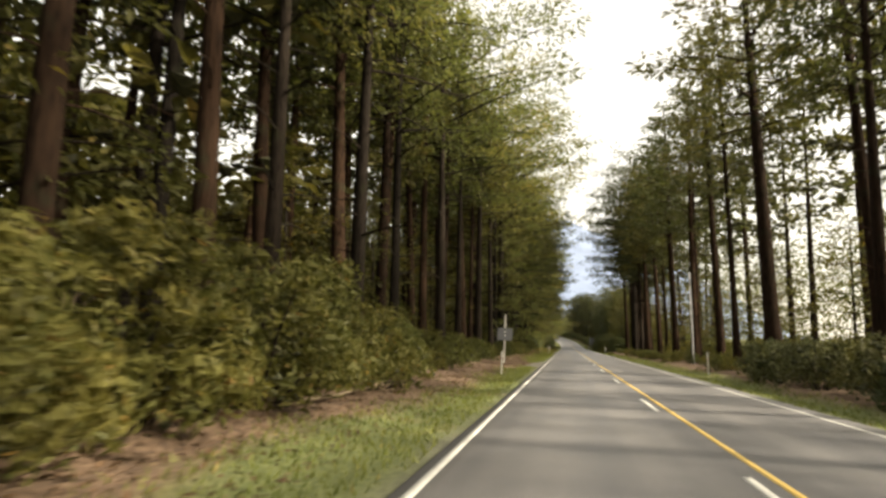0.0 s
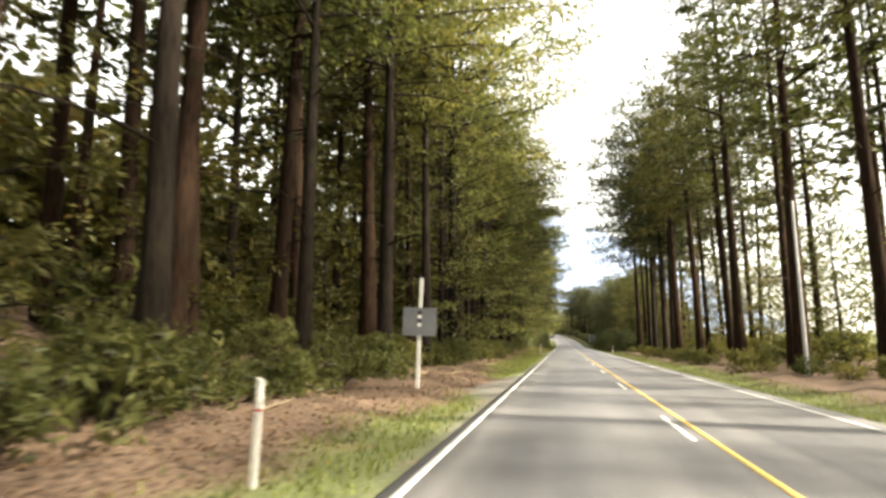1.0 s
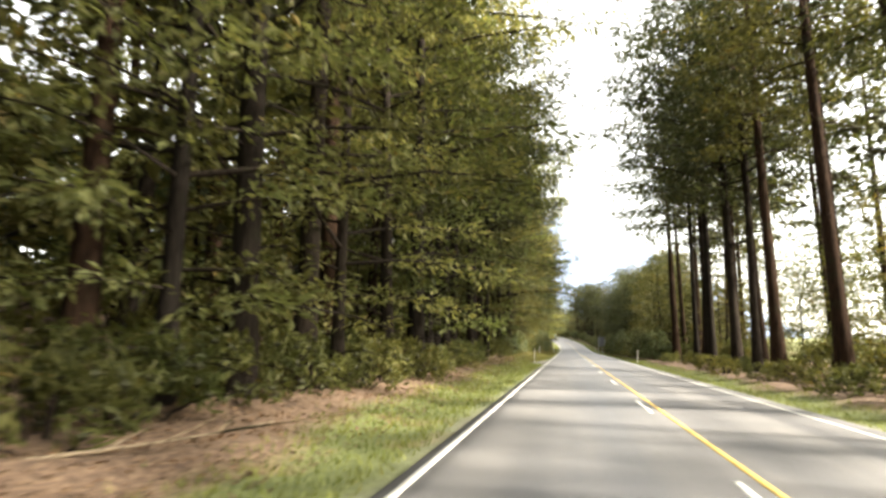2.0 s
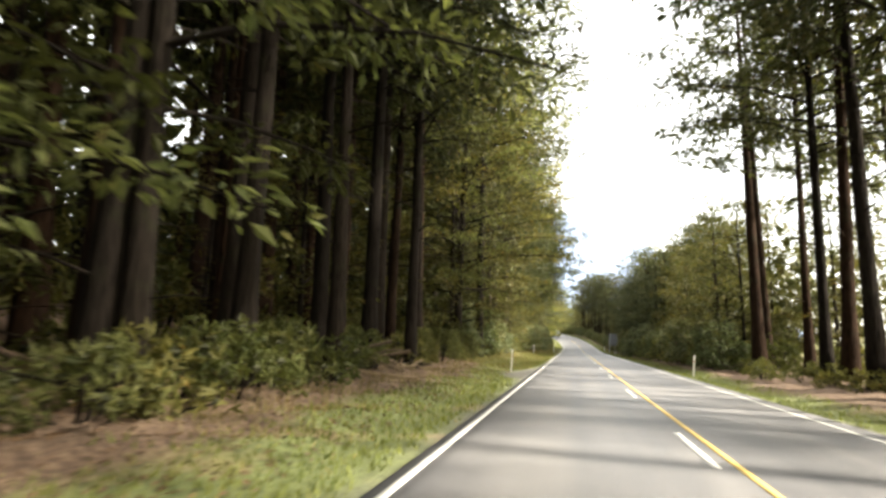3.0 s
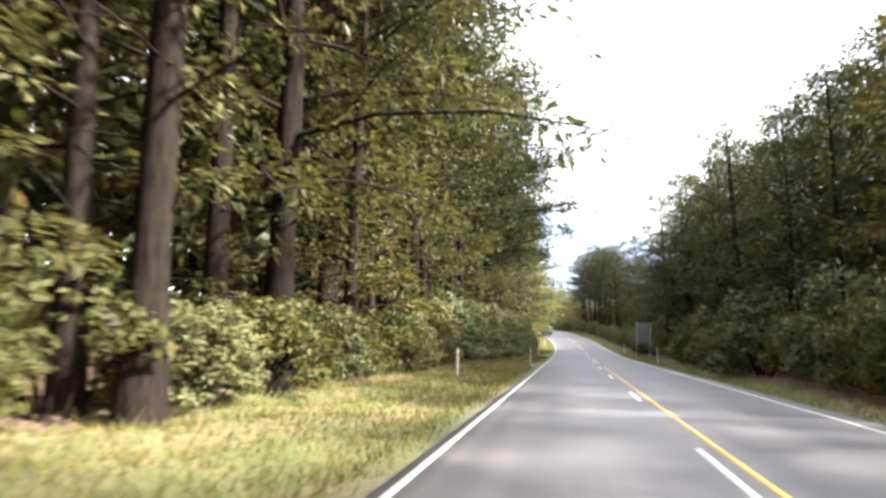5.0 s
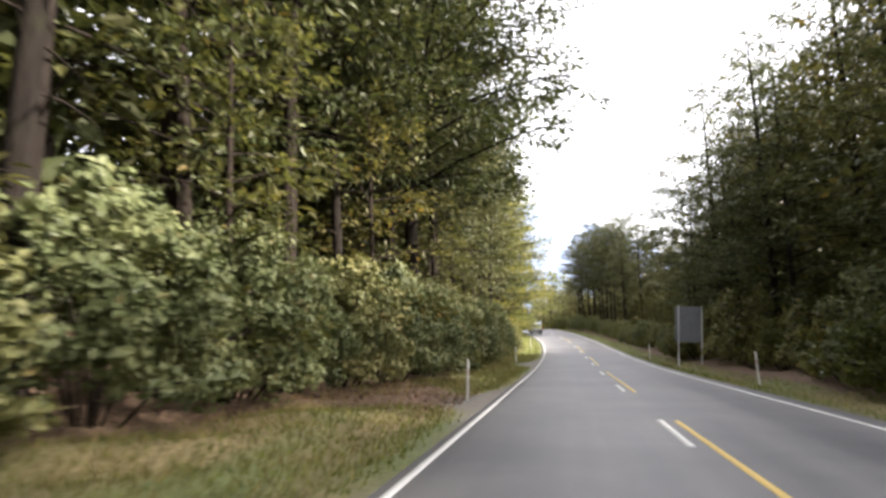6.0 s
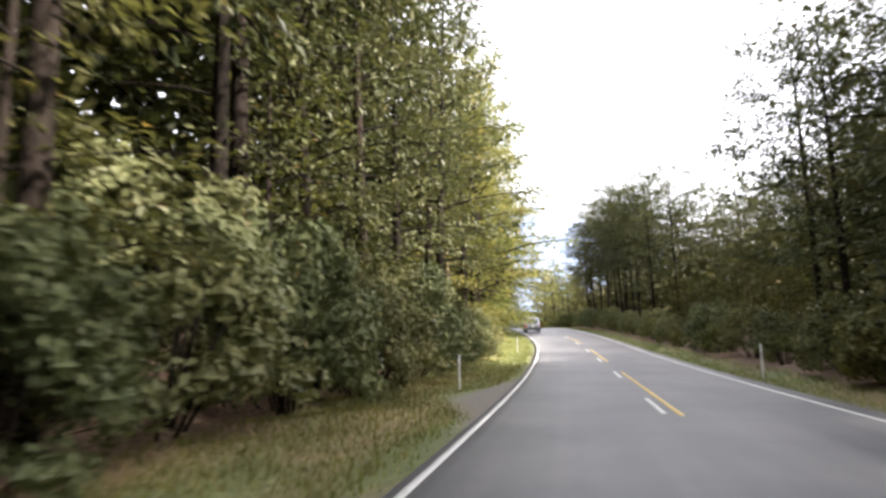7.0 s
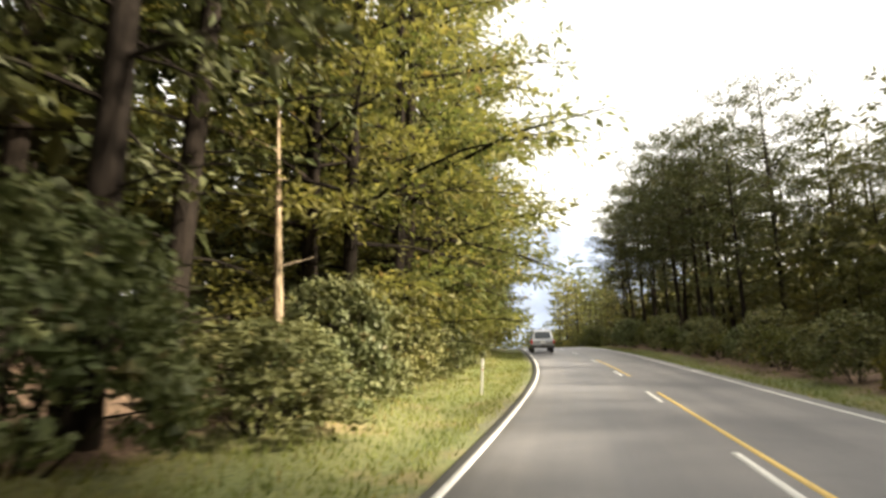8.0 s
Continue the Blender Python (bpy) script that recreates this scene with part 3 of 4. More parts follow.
for row, x in enumerate((-14.5, -18.5, -23.5)):
    for n, y in enumerate(np.arange(-6 + row, 296, 5.8 + 0.9 * row)):
        if y > 120 and row == 2 or (y > 120 and row == 1 and n % 2):
            continue
        place = spot(x + float(rng.uniform(-1.6, 1.6)), y + float(rng.uniform(-1.8, 1.8)), turned(), float(rng.uniform(0.85, 1.15)))
        (BACK_PINE if y < 112 and rng.uniform() < 0.8 else BACK_BEECH).put(int(rng.integers(0, 2)), place)

for n, y in enumerate(np.arange(84, 118, 1.7)):
    BACK_PINE.put(n, spot(float(rng.uniform(-20, -12)), y, turned(), float(rng.uniform(0.6, 0.9)), 0.95))
for n, (x, y, s) in enumerate([(-8.6, 236, 1.0), (-8.6, 243, 1.05), (-8.6, 249, 1.05), (-9.2, 256, 0.9), (-9.4, 264, 0.9)]):
    SUNLIT.put(n, spot(x, y, turned(), s))
for n, (x, y, s) in enumerate([(-7.6, 233, 0.8), (-7.6, 240, 0.9), (-7.6, 247, 0.9), (-7.6, 254, 0.9), (-7.6, 262, 0.9), (-7.6, 271, 0.9), (-7.6, 280, 0.9)]):
    YOUNG.put(n, spot(x, y, turned(), s))
for n, y in enumerate(np.arange(2, 116, 6.5)):
    YOUNG.put(n, spot(-13.4 + float(rng.uniform(-1.0, 1.0)), y, turned(), float(rng.uniform(0.6, 1.1))))

# Right of the road: open pines before the lake, low young trees, then dark beeches.
for n, (x, y, s) in enumerate([(9.2, 8, 1), (9.6, 14, 0.9), (9.2, 24.4, 0.95), (10.4, 27, 1), (8.9, 35.3, 1.5), (10.6, 41, 0.8), (9.4, 44.6, 0.8), (9.4, 48.8, 0.9), (8.8, 55.2, 1.3),
                               (10.2, 60.4, 0.75), (9, 65.6, 1.05), (9.6, 69.8, 0.85), (10.6, 73.8, 0.8), (9.2, 77.6, 1), (10.4, 80.2, 0.8), (8.6, 83.4, 1.15), (9.8, 90.2, 0.85),
                               (9.4, 94.8, 1), (10.6, 99, 0.8), (9.6, 104.8, 1.0), (10.6, 112, 0.9), (8.9, 114.6, 1.3), (10.2, 117.4, 0.8)]):
    PINE.put(n + 1, spot(x, y, turned(), 0.8 * s + 0.15, 1.0, 0, (float(rng.normal(0, 0.8)), float(rng.normal(0, 1)))))
for n, y in enumerate(np.arange(4, 120, 5.0)):
    BACK_PINE.put(n, spot(14.5 + float(rng.uniform(-2, 2)), y + float(rng.uniform(-2, 2)), turned(), 0.85))
for n, y in enumerate(np.arange(2, 120, 7.0)):
    YOUNG.put(n + 1, spot(13 + float(rng.uniform(-1, 1)), y + 1, turned(), float(rng.uniform(0.6, 0.85))))
# Unseen trees behind the start, added to cut the light from behind.
for n, y in enumerate(np.arange(-48, 2, 6.0)):
    BACK_BEECH.put(n, spot(-9.6 + float(rng.uniform(-0.6, 0.6)), y, turned(), 1.05))
    BACK_PINE.put(n, spot(-14 + float(rng.uniform(-1.5, 1.5)), y + 2, turned(), 1.0))
    BACK_BEECH.put(n, spot(9.8 + float(rng.uniform(-0.6, 0.6)), y, turned(), 0.95))
for n, y in enumerate(np.arange(120, 200, 4.4)):
    DARK.put(n, spot(9.9 + float(rng.uniform(-0.8, 1)), y + 1, turned(), float(np.interp(y, [140, 162, 175, 200], [0.4, 0.68, 0.79, 0.83])) * float(rng.uniform(0.88, 1.12)))) if y > 155 else YOUNG.put(n, spot(9.6 + float(rng.uniform(-0.8, 1)), y, turned(), float(np.interp(y, [120, 140, 175, 200], [0.95, 0.95, 1.15, 1.25])) * float(rng.uniform(0.88, 1.12))))
for n, y in enumerate(np.arange(124, 200, 6.5)):
    YOUNG.put(n, spot(13.5 + float(rng.uniform(-1, 1)), y, turned(), float(np.interp(y, [120, 140, 175, 200], [1.1, 1.15, 1.4, 1.5]))))
for n, y in enumerate(np.arange(152, 213, 4.6)):
    SHADE.put(n, spot(14.6 + float(rng.uniform(-1, 1)), y, turned(), float(rng.uniform(0.62, 0.72))))
for n, y in enumerate(np.arange(197, 292, 3.7)):
    if 213 < y < 249:
        YOUNG.put(n, spot(11.5 + float(rng.uniform(-0.8, 1)), y, turned(), float(rng.uniform(0.36, 0.5))))
        continue
    (DARK if y < 205 or n % 4 == 3 else SHADE).put(n, spot(9.4 + 1.2 * (y > 236) + float(rng.uniform(-0.9, 1.2)), y + float(rng.uniform(-1, 1)), turned(), float(np.interp(y, [197, 215, 230, 250], [0.66, 0.68, 0.7, 0.72])) * float(rng.uniform(0.88, 1.1)), None, 0, (0, float(rng.normal(0, 2)))))
for n, y in enumerate(np.arange(200, 288, 4.4)):
    if 212 < y < 250:
        SHADE.put(n, spot(14.8 + float(rng.uniform(-0.6, 0.8)), y, turned(), float(rng.uniform(0.4, 0.46))))
        DARK.put(n, spot(17.5 + float(rng.uniform(-0.6, 0.8)), y + 2, turned(), float(rng.uniform(0.56, 0.64))))
        continue
    (DARK if y < 207 else SHADE).put(n + 1, spot(14 + float(rng.uniform(-1.5, 1.5)), y, turned(), float(rng.uniform(0.6, 0.72))))
for n, y in enumerate(np.arange(203, 290, 5.0)):
    BACK_PINE.put(n, spot(19 + float(rng.uniform(-2, 2)), y, turned(), 0.56 if 208 < y < 248 else 0.66))

# Tall right-hand trees over the road, partly added to shade the woods opposite.
for n, (x, y, s) in enumerate([(8.8, 88, 1.0), (8.8, 92, 1.1), (8.4, 97, 1.1), (9.2, 101.5, 1.1), (9.0, 105.5, 1.0)]):
    SHADE.put(n, spot(x, y, turned(), s))
# Left-hand trees with dense crowns, mostly placed to darken the trunks beneath.
for n, (x, y, s) in enumerate([(-8.8, 85, 0.95), (-9.2, 89, 1.0), (-8.7, 93.5, 1.0), (-9.2, 98, 1.05), (-8.7, 102, 1.0), (-11.0, 111, 1.0), (-10.2, 196, 1.2), (-9.6, 133, 1.3), (-10.4, 142, 1.25), (-11.2, 151, 1.25), (-11.4, 160, 1.2), (-11.6, 169, 1.2),
                               (-12.4, 204, 1.0), (-12.8, 210.5, 1.0), (-12.4, 217, 1.0), (-14.5, 9, 1.0), (-12.8, 14, 1.05)]):
    SHADE.put(n, spot(x, y, turned(), s))

for n, (x, y) in enumerate([(-8.5, 121), (-8.4, 137), (-11.0, 164)]):
    HIGH.put(n, spot(x, y, turned(), 1.0))
SPREAD.put(0, spot(-9.0, 184.5, turned(), 1.0, None, 0, (0, 3)))
for n, (x, y, s) in enumerate([(-8.6, 225, 0.85), (-8.2, 230, 1.0)]):
    SUNLIT.put(n, spot(x, y, turned(), s))

# Beyond the bend.
for n, y in enumerate(np.arange(288, 330, 3.4)):
    BACK_BEECH.put(n, spot(11.5 + float(rng.uniform(-1, 2)), y, turned(), float(rng.uniform(0.42, 0.55))))
for n, (x, y) in enumerate([(7.2, 296), (9, 302), (6.6, 306), (11, 309), (7.6, 314), (6.2, 320), (10, 322), (13, 318), (7.4, 328), (11, 332), (6.4, 336), (14, 330), (8.5, 340), (12, 345)]):
    GOLD.put(n, spot(x, y, turned(), (y - 250) / 112 * float(rng.uniform(0.92, 1.06))))
for n in range(34):
    y = float(rng.uniform(300, 440))
    side = -1 if n % 2 else 1
    x = side * float(rng.uniform(8, 34))
    GOLD.put(n, spot(x, y, turned(), float(rng.uniform(0.45, 0.62))))


# ---- undergrowth ----
scrubs = [bush_meshes("scrub", 110 + k, 2.6, 1.25, 680, 0.24, 0.32, SCRUB_LEAF, GREY_BARK, 26, 10) for k in range(3)]
broads = [bush_meshes("broad_bush", 120 + k, 4.2, 3.6, 3000, 0.22, 0.6, BROAD_LEAF, GREY_BARK, 80, 12, (0.08, 0.14), 0.6) for k in range(3)]
fines = [bush_meshes("fine_bush", 140 + k, 4.2, 3.5, 6200, 0.17, 0.62, BROAD_LEAF, GREY_BARK, 125, 16, (0.066, 0.105), 0.76) for k in range(2)]
lights = [bush_meshes("light_bush", 130 + k, 3.2, 2.4, 2100, 0.2, 0.55, SCRUB_LEAF, GREY_BARK, 60, 12, (0.08, 0.14), 0.6) for k in range(2)]
SCRUB = Kind(bush_thing, "scrub_bush", scrubs, "low yellow-green scrub on brown leaf litter", "low scrub by the road")
BROAD = Kind(bush_thing, "broadleaf_bush", broads, "large rounded grey-green broadleaf bush", "large bushes by the road")
# Darker leaves than the scrub, standing in for the bushes' unlit side.
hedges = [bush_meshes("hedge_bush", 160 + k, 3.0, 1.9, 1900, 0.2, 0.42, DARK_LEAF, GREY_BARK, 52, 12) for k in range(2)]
HEDGE = Kind(bush_thing, "shaded_bush", hedges, "dark shaded bush under the pines", "low scrub by the road")
FINE = Kind(bush_thing, "dense_bush", fines, "dense rounded grey-green bush with small leaves", "large bushes by the road")
feathers = [bush_meshes("feathery_bush", 150 + k, 3.3, 2.5, 4400, 0.16, 0.32, SCRUB_LEAF, GREY_BARK, 96, 12, (0.055, 0.1), 0.74) for k in range(2)]
FEATHERY = Kind(bush_thing, "feathery_bush", feathers, "feathery yellow-green young beech shrub", "light shrubs by the road")
LIGHT = Kind(bush_thing, "leafy_bush", lights, "bushy light green shrub by the verge", "light shrubs by the road")

for n, y in enumerate(np.arange(-2, 104, 1.9)):
    if 92.5 < y < 101:
        continue
    x = float(np.interp(y, [0, 12, 25, 45, 70, 90, 104], [-7.6, -8.0, -8.6, -8.9, -8.2, -8.8, -9.0]) + rng.uniform(-0.7, 0.5))
    SCRUB.put(n, spot(x, y, turned(), float(rng.uniform(0.75, 1.25)), None, 0.1))
for n, y in enumerate(np.arange(0, 112, 3.0)):
    SCRUB.put(n + 1, spot(-11.5 + float(rng.uniform(-1.5, 1)), y, turned(), float(rng.uniform(0.9, 1.5)), None, 0.1))
for row, x in enumerate((-16.0, -21)):
    for n, y in enumerate(np.arange(-4 + 2 * row, 120, 6.5)):
        SCRUB.put(n, spot(x + float(rng.uniform(-1.2, 1.2)), y, turned(), float(rng.uniform(1.6, 2.4))))
for n, (x, y, s) in enumerate([(-8.0, 4.6, 1.0), (-8.2, 7.5, 1.2), (-7.8, 10.5, 1.15), (-8.3, 14, 1.2), (-8.2, 18, 0.95), (-8.6, 23, 0.8), (-9.4, 48, 0.6), (-9.6, 92, 0.6), (-9.2, 97, 0.6), (-9, 104, 0.7), (-8.8, 109, 0.75), (-8.6, 28, 0.7), (-8.9, 33, 0.6), (-9, 38.5, 0.65)]):
    FEATHERY.put(n, spot(x, y, turned(), s))
for n, y in enumerate(np.arange(114, 160, 2.5)):
    if 117 < y < 121:
        continue
    (FINE if n % 3 == 1 else LIGHT).put(n, spot(-9.1 + float(rng.uniform(-0.6, 0.5)), y, turned(), float(rng.uniform(0.7, 1.1)) * (0.8 if n % 3 == 1 else 1)))
for n, (x, y, s) in enumerate([(-9.6, 124, 1.15), (-9.8, 128.5, 1.05), (-9.4, 160, 1.0), (-9.3, 164, 1.1)]):
    (FINE if y > 150 else BROAD).put(n, spot(x, y, turned(), s))
for n, (x, y, s, tall) in enumerate([(-9.2, 168, 1.0, 1.15), (-9.2, 171, 0.85, 1.05), (-8.9, 174, 1.1, 1.2), (-8.3, 177.5, 0.95, 1.2), (-8.1, 181, 1.05, 1.15), (-8.4, 184.5, 1.1, 1.3), (-7.8, 187, 0.8, 0.95),
                                      (-8.2, 190.5, 1.1, 1.2), (-8.0, 194.5, 1.0, 1.25), (-7.8, 198, 0.85, 1.0), (-8.4, 201.5, 1.15, 1.2), (-8.0, 205.6, 1.05, 1.2), (-8.0, 209.8, 0.95, 1.15), (-8.2, 213.8, 0.9, 0.9),
                                      (-7.3, 217.6, 0.8, 0.55), (-7.6, 219.8, 0.6, 0.5), (-8.0, 222.8, 0.85, 0.95), (-7.9, 226, 0.9, 0.85), (-8.2, 229.5, 0.8, 0.75), (-7.7, 232.5, 0.65, 0.6), (-8.4, 236, 1.0, 0.8), (-8.2, 240, 0.8, 0.7),
                                      (-8.6, 244, 1.0, 0.9), (-8.4, 249, 0.8, 0.7), (-8.8, 254, 1.0, 0.9), (-8.8, 259, 0.9, 0.8)]):
    (FINE if y < 230 else BROAD).put(n, spot(x, y, turned(), s, tall, 0.05))
for n, y in enumerate(np.arange(6, 32, 2.2)):
    HEDGE.put(n, spot(7.0 + float(rng.uniform(-0.3, 0.8)), y, turned(), float(rng.uniform(0.75, 0.95)), 0.85))
for n, y in enumerate(np.arange(32, 118, 2.6)):
    SCRUB.put(n, spot(7.0 + float(rng.uniform(-0.4, 2.2)), y, turned(), float(rng.uniform(0.5, 0.85)), None, 0.15))
for n, y in enumerate(np.arange(4, 118, 3.6)):
    SCRUB.put(n + 2, spot(11.5 + float(rng.uniform(-1.5, 2.0)), y, turned(), float(rng.uniform(1.0, 1.5)), None, 0.1))
for n, y in enumerate(np.arange(286, 345, 3.2)):
    SCRUB.put(n, spot(6.0 + float(rng.uniform(-0.3, 1.2)), y, turned(), float(rng.uniform(1.2, 1.8))))
for n, y in enumerate(np.arange(118, 200, 2.7)):
    (LIGHT if n % 3 else BROAD).put(n, spot(6.9 + 1.4 * (180 < y < 197) + float(rng.uniform(-0.3, 0.9)), y, turned(), float(rng.uniform(0.8, 1.1))))
for n, y in enumerate(np.arange(200, 300, 3.0)):
    (BROAD if n % 3 else LIGHT).put(n, spot(6.7 + float(rng.uniform(-0.3, 0.9)), y, turned(), float(rng.uniform(0.5, 0.8))))


# ---- far woods ----
def far_woods(name, count, x0, x1, y0, y1, high, seed, label, leaf=BEECH_LEAF, size=1.6):
    r = np.random.default_rng(seed)
    x, y = r.uniform(x0, x1, count), r.uniform(y0, y1, count)
    top = high * (0.75 + 0.25 * np.sin(y * 0.31 + x * 0.2) * np.sin(y * 0.13 - 1))
    z = ground_at(np.clip(x, -60, 60), y) + r.uniform(0, 1, count) ** 0.85 * top
    way = r.normal(0, 1, (count, 3)) * (1, 1, 0.5)
    up = r.normal(0, 0.5, (count, 3)) + np.array([0, 0, 0.5])
    v, f = leaves(r, np.stack([x + road_x(y), y, z], 1), way, size, 0.6, up)
    return tagged(new(name, mesh_of(name, v, f, leaf)), label, "woods", kind="stuff")


far_woods("far_woods_low", 15000, -44, -29, -30, 78, 16, 406, "dense undergrowth deep inside the pine forest")
far_woods("far_dark_woods", 27000, -44, -29, 78, 330, 17, 401, "dense foliage deep inside the dark forest", SHADE_LEAF)
def canopy(name, count, x0, x1, y0, y1, z0, z1, seed, label, leaf=NEEDLES):
    r = np.random.default_rng(seed)
    x, y = r.uniform(x0, x1, count), r.uniform(y0, y1, count)
    z = ground_at(np.clip(x, -30, 20), y) + r.uniform(z0, z1, count)
    v, f = leaves(r, np.stack([x + road_x(y), y, z], 1), r.normal(0, 1, (count, 3)) * (1, 1, 0.3), 0.95, 0.6, r.normal(0, 0.4, (count, 3)) + np.array([0, 0, 1.0]))
    return tagged(new(name, mesh_of(name, v, f, leaf)), label, "woods", kind="stuff")


far_woods("forest_interior", 27000, -25, -11.8, 116, 300, 21, 407, "foliage inside the beech forest, darkened to stand in for shade", SHADE_LEAF, 0.9)
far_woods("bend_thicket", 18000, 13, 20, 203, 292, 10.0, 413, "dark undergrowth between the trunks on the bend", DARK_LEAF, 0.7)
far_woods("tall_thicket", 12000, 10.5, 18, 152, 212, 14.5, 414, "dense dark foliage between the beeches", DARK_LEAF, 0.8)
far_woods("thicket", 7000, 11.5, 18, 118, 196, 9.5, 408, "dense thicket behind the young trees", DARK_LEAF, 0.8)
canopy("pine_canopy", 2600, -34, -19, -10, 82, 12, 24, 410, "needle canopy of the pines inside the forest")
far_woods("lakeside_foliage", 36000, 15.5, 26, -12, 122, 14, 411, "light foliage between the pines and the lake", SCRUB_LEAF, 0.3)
# Leaf layers added overhead to darken the interior and close sky gaps.
canopy("beech_canopy", 19000, -32, -10.5, 118, 236, 8, 27, 412, "leaf layer added to close and darken the beech forest", SHADE_LEAF)
canopy("forest_canopy", 5000, -34, -12, 82, 122, 14, 24, 404, "leaf layer added to darken the forest interior")
far_woods("far_woods_by_bend", 8000, 19, 34, 186, 290, 8, 402, "dense foliage behind the trees along the bend")
far_woods("far_woods_behind", 5000, 14, 34, 288, 345, 9, 409, "low woods behind the bend of the road")
far_woods("far_woods_bend", 9000, -70, 60, 445, 475, 15, 403, "sunlit woods beyond the bend of the road")


# ---- grass and litter ----
def scattered(name, count, x0, x1, y0, y1, tall, width, material, label, category, seed, keep=None, lying=False):
    r = np.random.default_rng(seed)
    x, y = r.uniform(x0, x1, count), r.uniform(y0, y1, count)
    if keep is not None:
        ok = keep(x, y, r)
        x, y = x[ok], y[ok]
    n = len(x)
    foot = np.stack([x + road_x(y), y, ground_at(x, y) - 0.005], 1)
    if lying:
        foot[:, 2] += r.uniform(0.005, 0.04, n)
        v, f = leaves(r, foot, r.normal(0, 1, (n, 3)) * (1, 1, 0.25), tall, width, r.normal(0, 0.3, (n, 3)) + np.array([0, 0, 1.0]))
    else:
        a = r.uniform(0, 2 * math.pi, n)
        side = np.stack([np.cos(a), np.sin(a), 0 * a], 1) * (width * r.uniform(0.6, 1.3, n))[:, None]
        tip = np.stack([r.normal(0, 0.35, n), r.normal(0, 0.35, n), np.ones(n)], 1) * (tall * r.uniform(0.4, 1.25, n))[:, None]
        v = np.stack([foot - side, foot + side, foot + tip], 1).reshape(-1, 3)
        f = np.arange(3 * n).reshape(n, 3)
    return tagged(new(name, mesh_of(name, v, f, material)), label, category, kind="stuff")


def verge(x, y, r):
    edge = np.interp(y, TURF_Y, TURF_X) + 0.25 * np.sin(y * 0.23) + 0.2 * np.sin(y * 0.71 + 1)
    bare = sum(np.exp(-(((y - c) / w) ** 2)) for c, w in ((47, 5), (108, 5), (173, 3), (200, 3.5)))
    inner = 3.98 + 1.5 * np.clip(bare, 0, 1)
    return (-x < edge + r.normal(0, 0.3, len(x))) & (-x > inner + r.normal(0, 0.15, len(x)))


scattered("verge_grass", 110000, -9, -3.85, -4, 262, 0.13, 0.016, GRASS_BLADE, "short green grass on the road verge", "grass", 201, verge)
scattered("dry_grass", 30000, -9, -5.6, 84, 262, 0.32, 0.010, DRY_BLADE, "dry straw-coloured grass at the edge of the bushes", "grass", 202, lambda x, y, r: (r.uniform(0, 1, len(x)) < np.clip((216 - y) / 12, 0.3, 1)) & (np.abs(-x - np.interp(y, [84, 114, 165, 182, 200, 262], [6.9, 7.7, 7.5, 5.8, 5.9, 6.4]) - 0.4 * np.sin(y * 0.23)) < r.exponential(0.6, len(x))))
scattered("straw_grass", 26000, -8.5, -4.2, 112, 214, 0.17, 0.013, DRY_BLADE, "short straw-coloured grass among the green", "grass", 206, verge)
scattered("edge_grass", 36000, 3.85, 5.9, 0, 290, 0.14, 0.012, GRASS_BLADE, "short green grass beside the road edge", "grass", 203)
scattered("fallen_leaves", 26000, -10.5, -5.0, -2, 120, 0.11, 0.55, DEAD_LEAF, "brown fallen leaves and bark on the ground", "leaf litter", 204, None, True)
scattered("fallen_leaves_bend", 3500, -8.5, -4.6, 169, 179, 0.11, 0.55, DEAD_LEAF, "reddish brown fallen leaves below the bushes", "leaf litter", 205, None, True)


# ---- signs, posts and fallen wood ----
def box_part(name, a, b, bevel, material, parent, label=""):
    return part(name, add_box(bmesh.new(), a, b, bevel), material, parent, label)


def sign_on_one_post():
    root = tagged(new("road_sign"), "grey back of a road sign on a white wooden post", "road sign")
    box_part("post", (-0.06, -0.06, -0.4), (0.06, 0.06, 3.45), 0.012, POST_WHITE, root)
    panel = box_part("panel", (-0.53, -0.1, 1.62), (0.53, -0.085, 2.5), 0.006, SIGN_GREY, root)
    for z in (1.86, 2.4):
        box_part("rail", (-0.51, -0.084, z - 0.02), (0.51, -0.0605, z + 0.02), 0.004, SIGN_GREY, panel)
    for z in (1.96, 2.09, 2.22, 2.35):
        box_part("clamp", (-0.06, -0.112, z - 0.05), (0.06, -0.101, z + 0.05), 0.004, BLACK_BAND if z in (2.09, 2.35) else REFLECTOR_WHITE, root)
    root.matrix_basis = pose(-6.37, 43.3, float(ground_at(-6.37, 43.3)), 0, 2.0, 6)
    return root


def sign_on_two_posts():
    root = tagged(new("road_sign"), "large grey back of a road sign on two steel posts", "road sign")
    for x in (-0.6, 0.72):
        part("post", add_tube(bmesh.new(), (x, -0.06, 1.55), 0.045, 4.06, "Z", 14, 0.008), GALVANISED, root)
    panel = box_part("panel", (-0.8, 0.0, 1.38), (0.78, 0.014, 3.55), 0.005, SIGN_GREY, root)
    for z in (1.75, 2.45, 3.15):
        box_part("rail", (-0.76, -0.02, z - 0.025), (0.74, -0.002, z + 0.025), 0.004, SIGN_GREY, panel)
    root.matrix_basis = pose(5.6, 194.4, float(ground_at(5.6, 194.4)) - 0.02, 0, 4.0, -4)
    return root


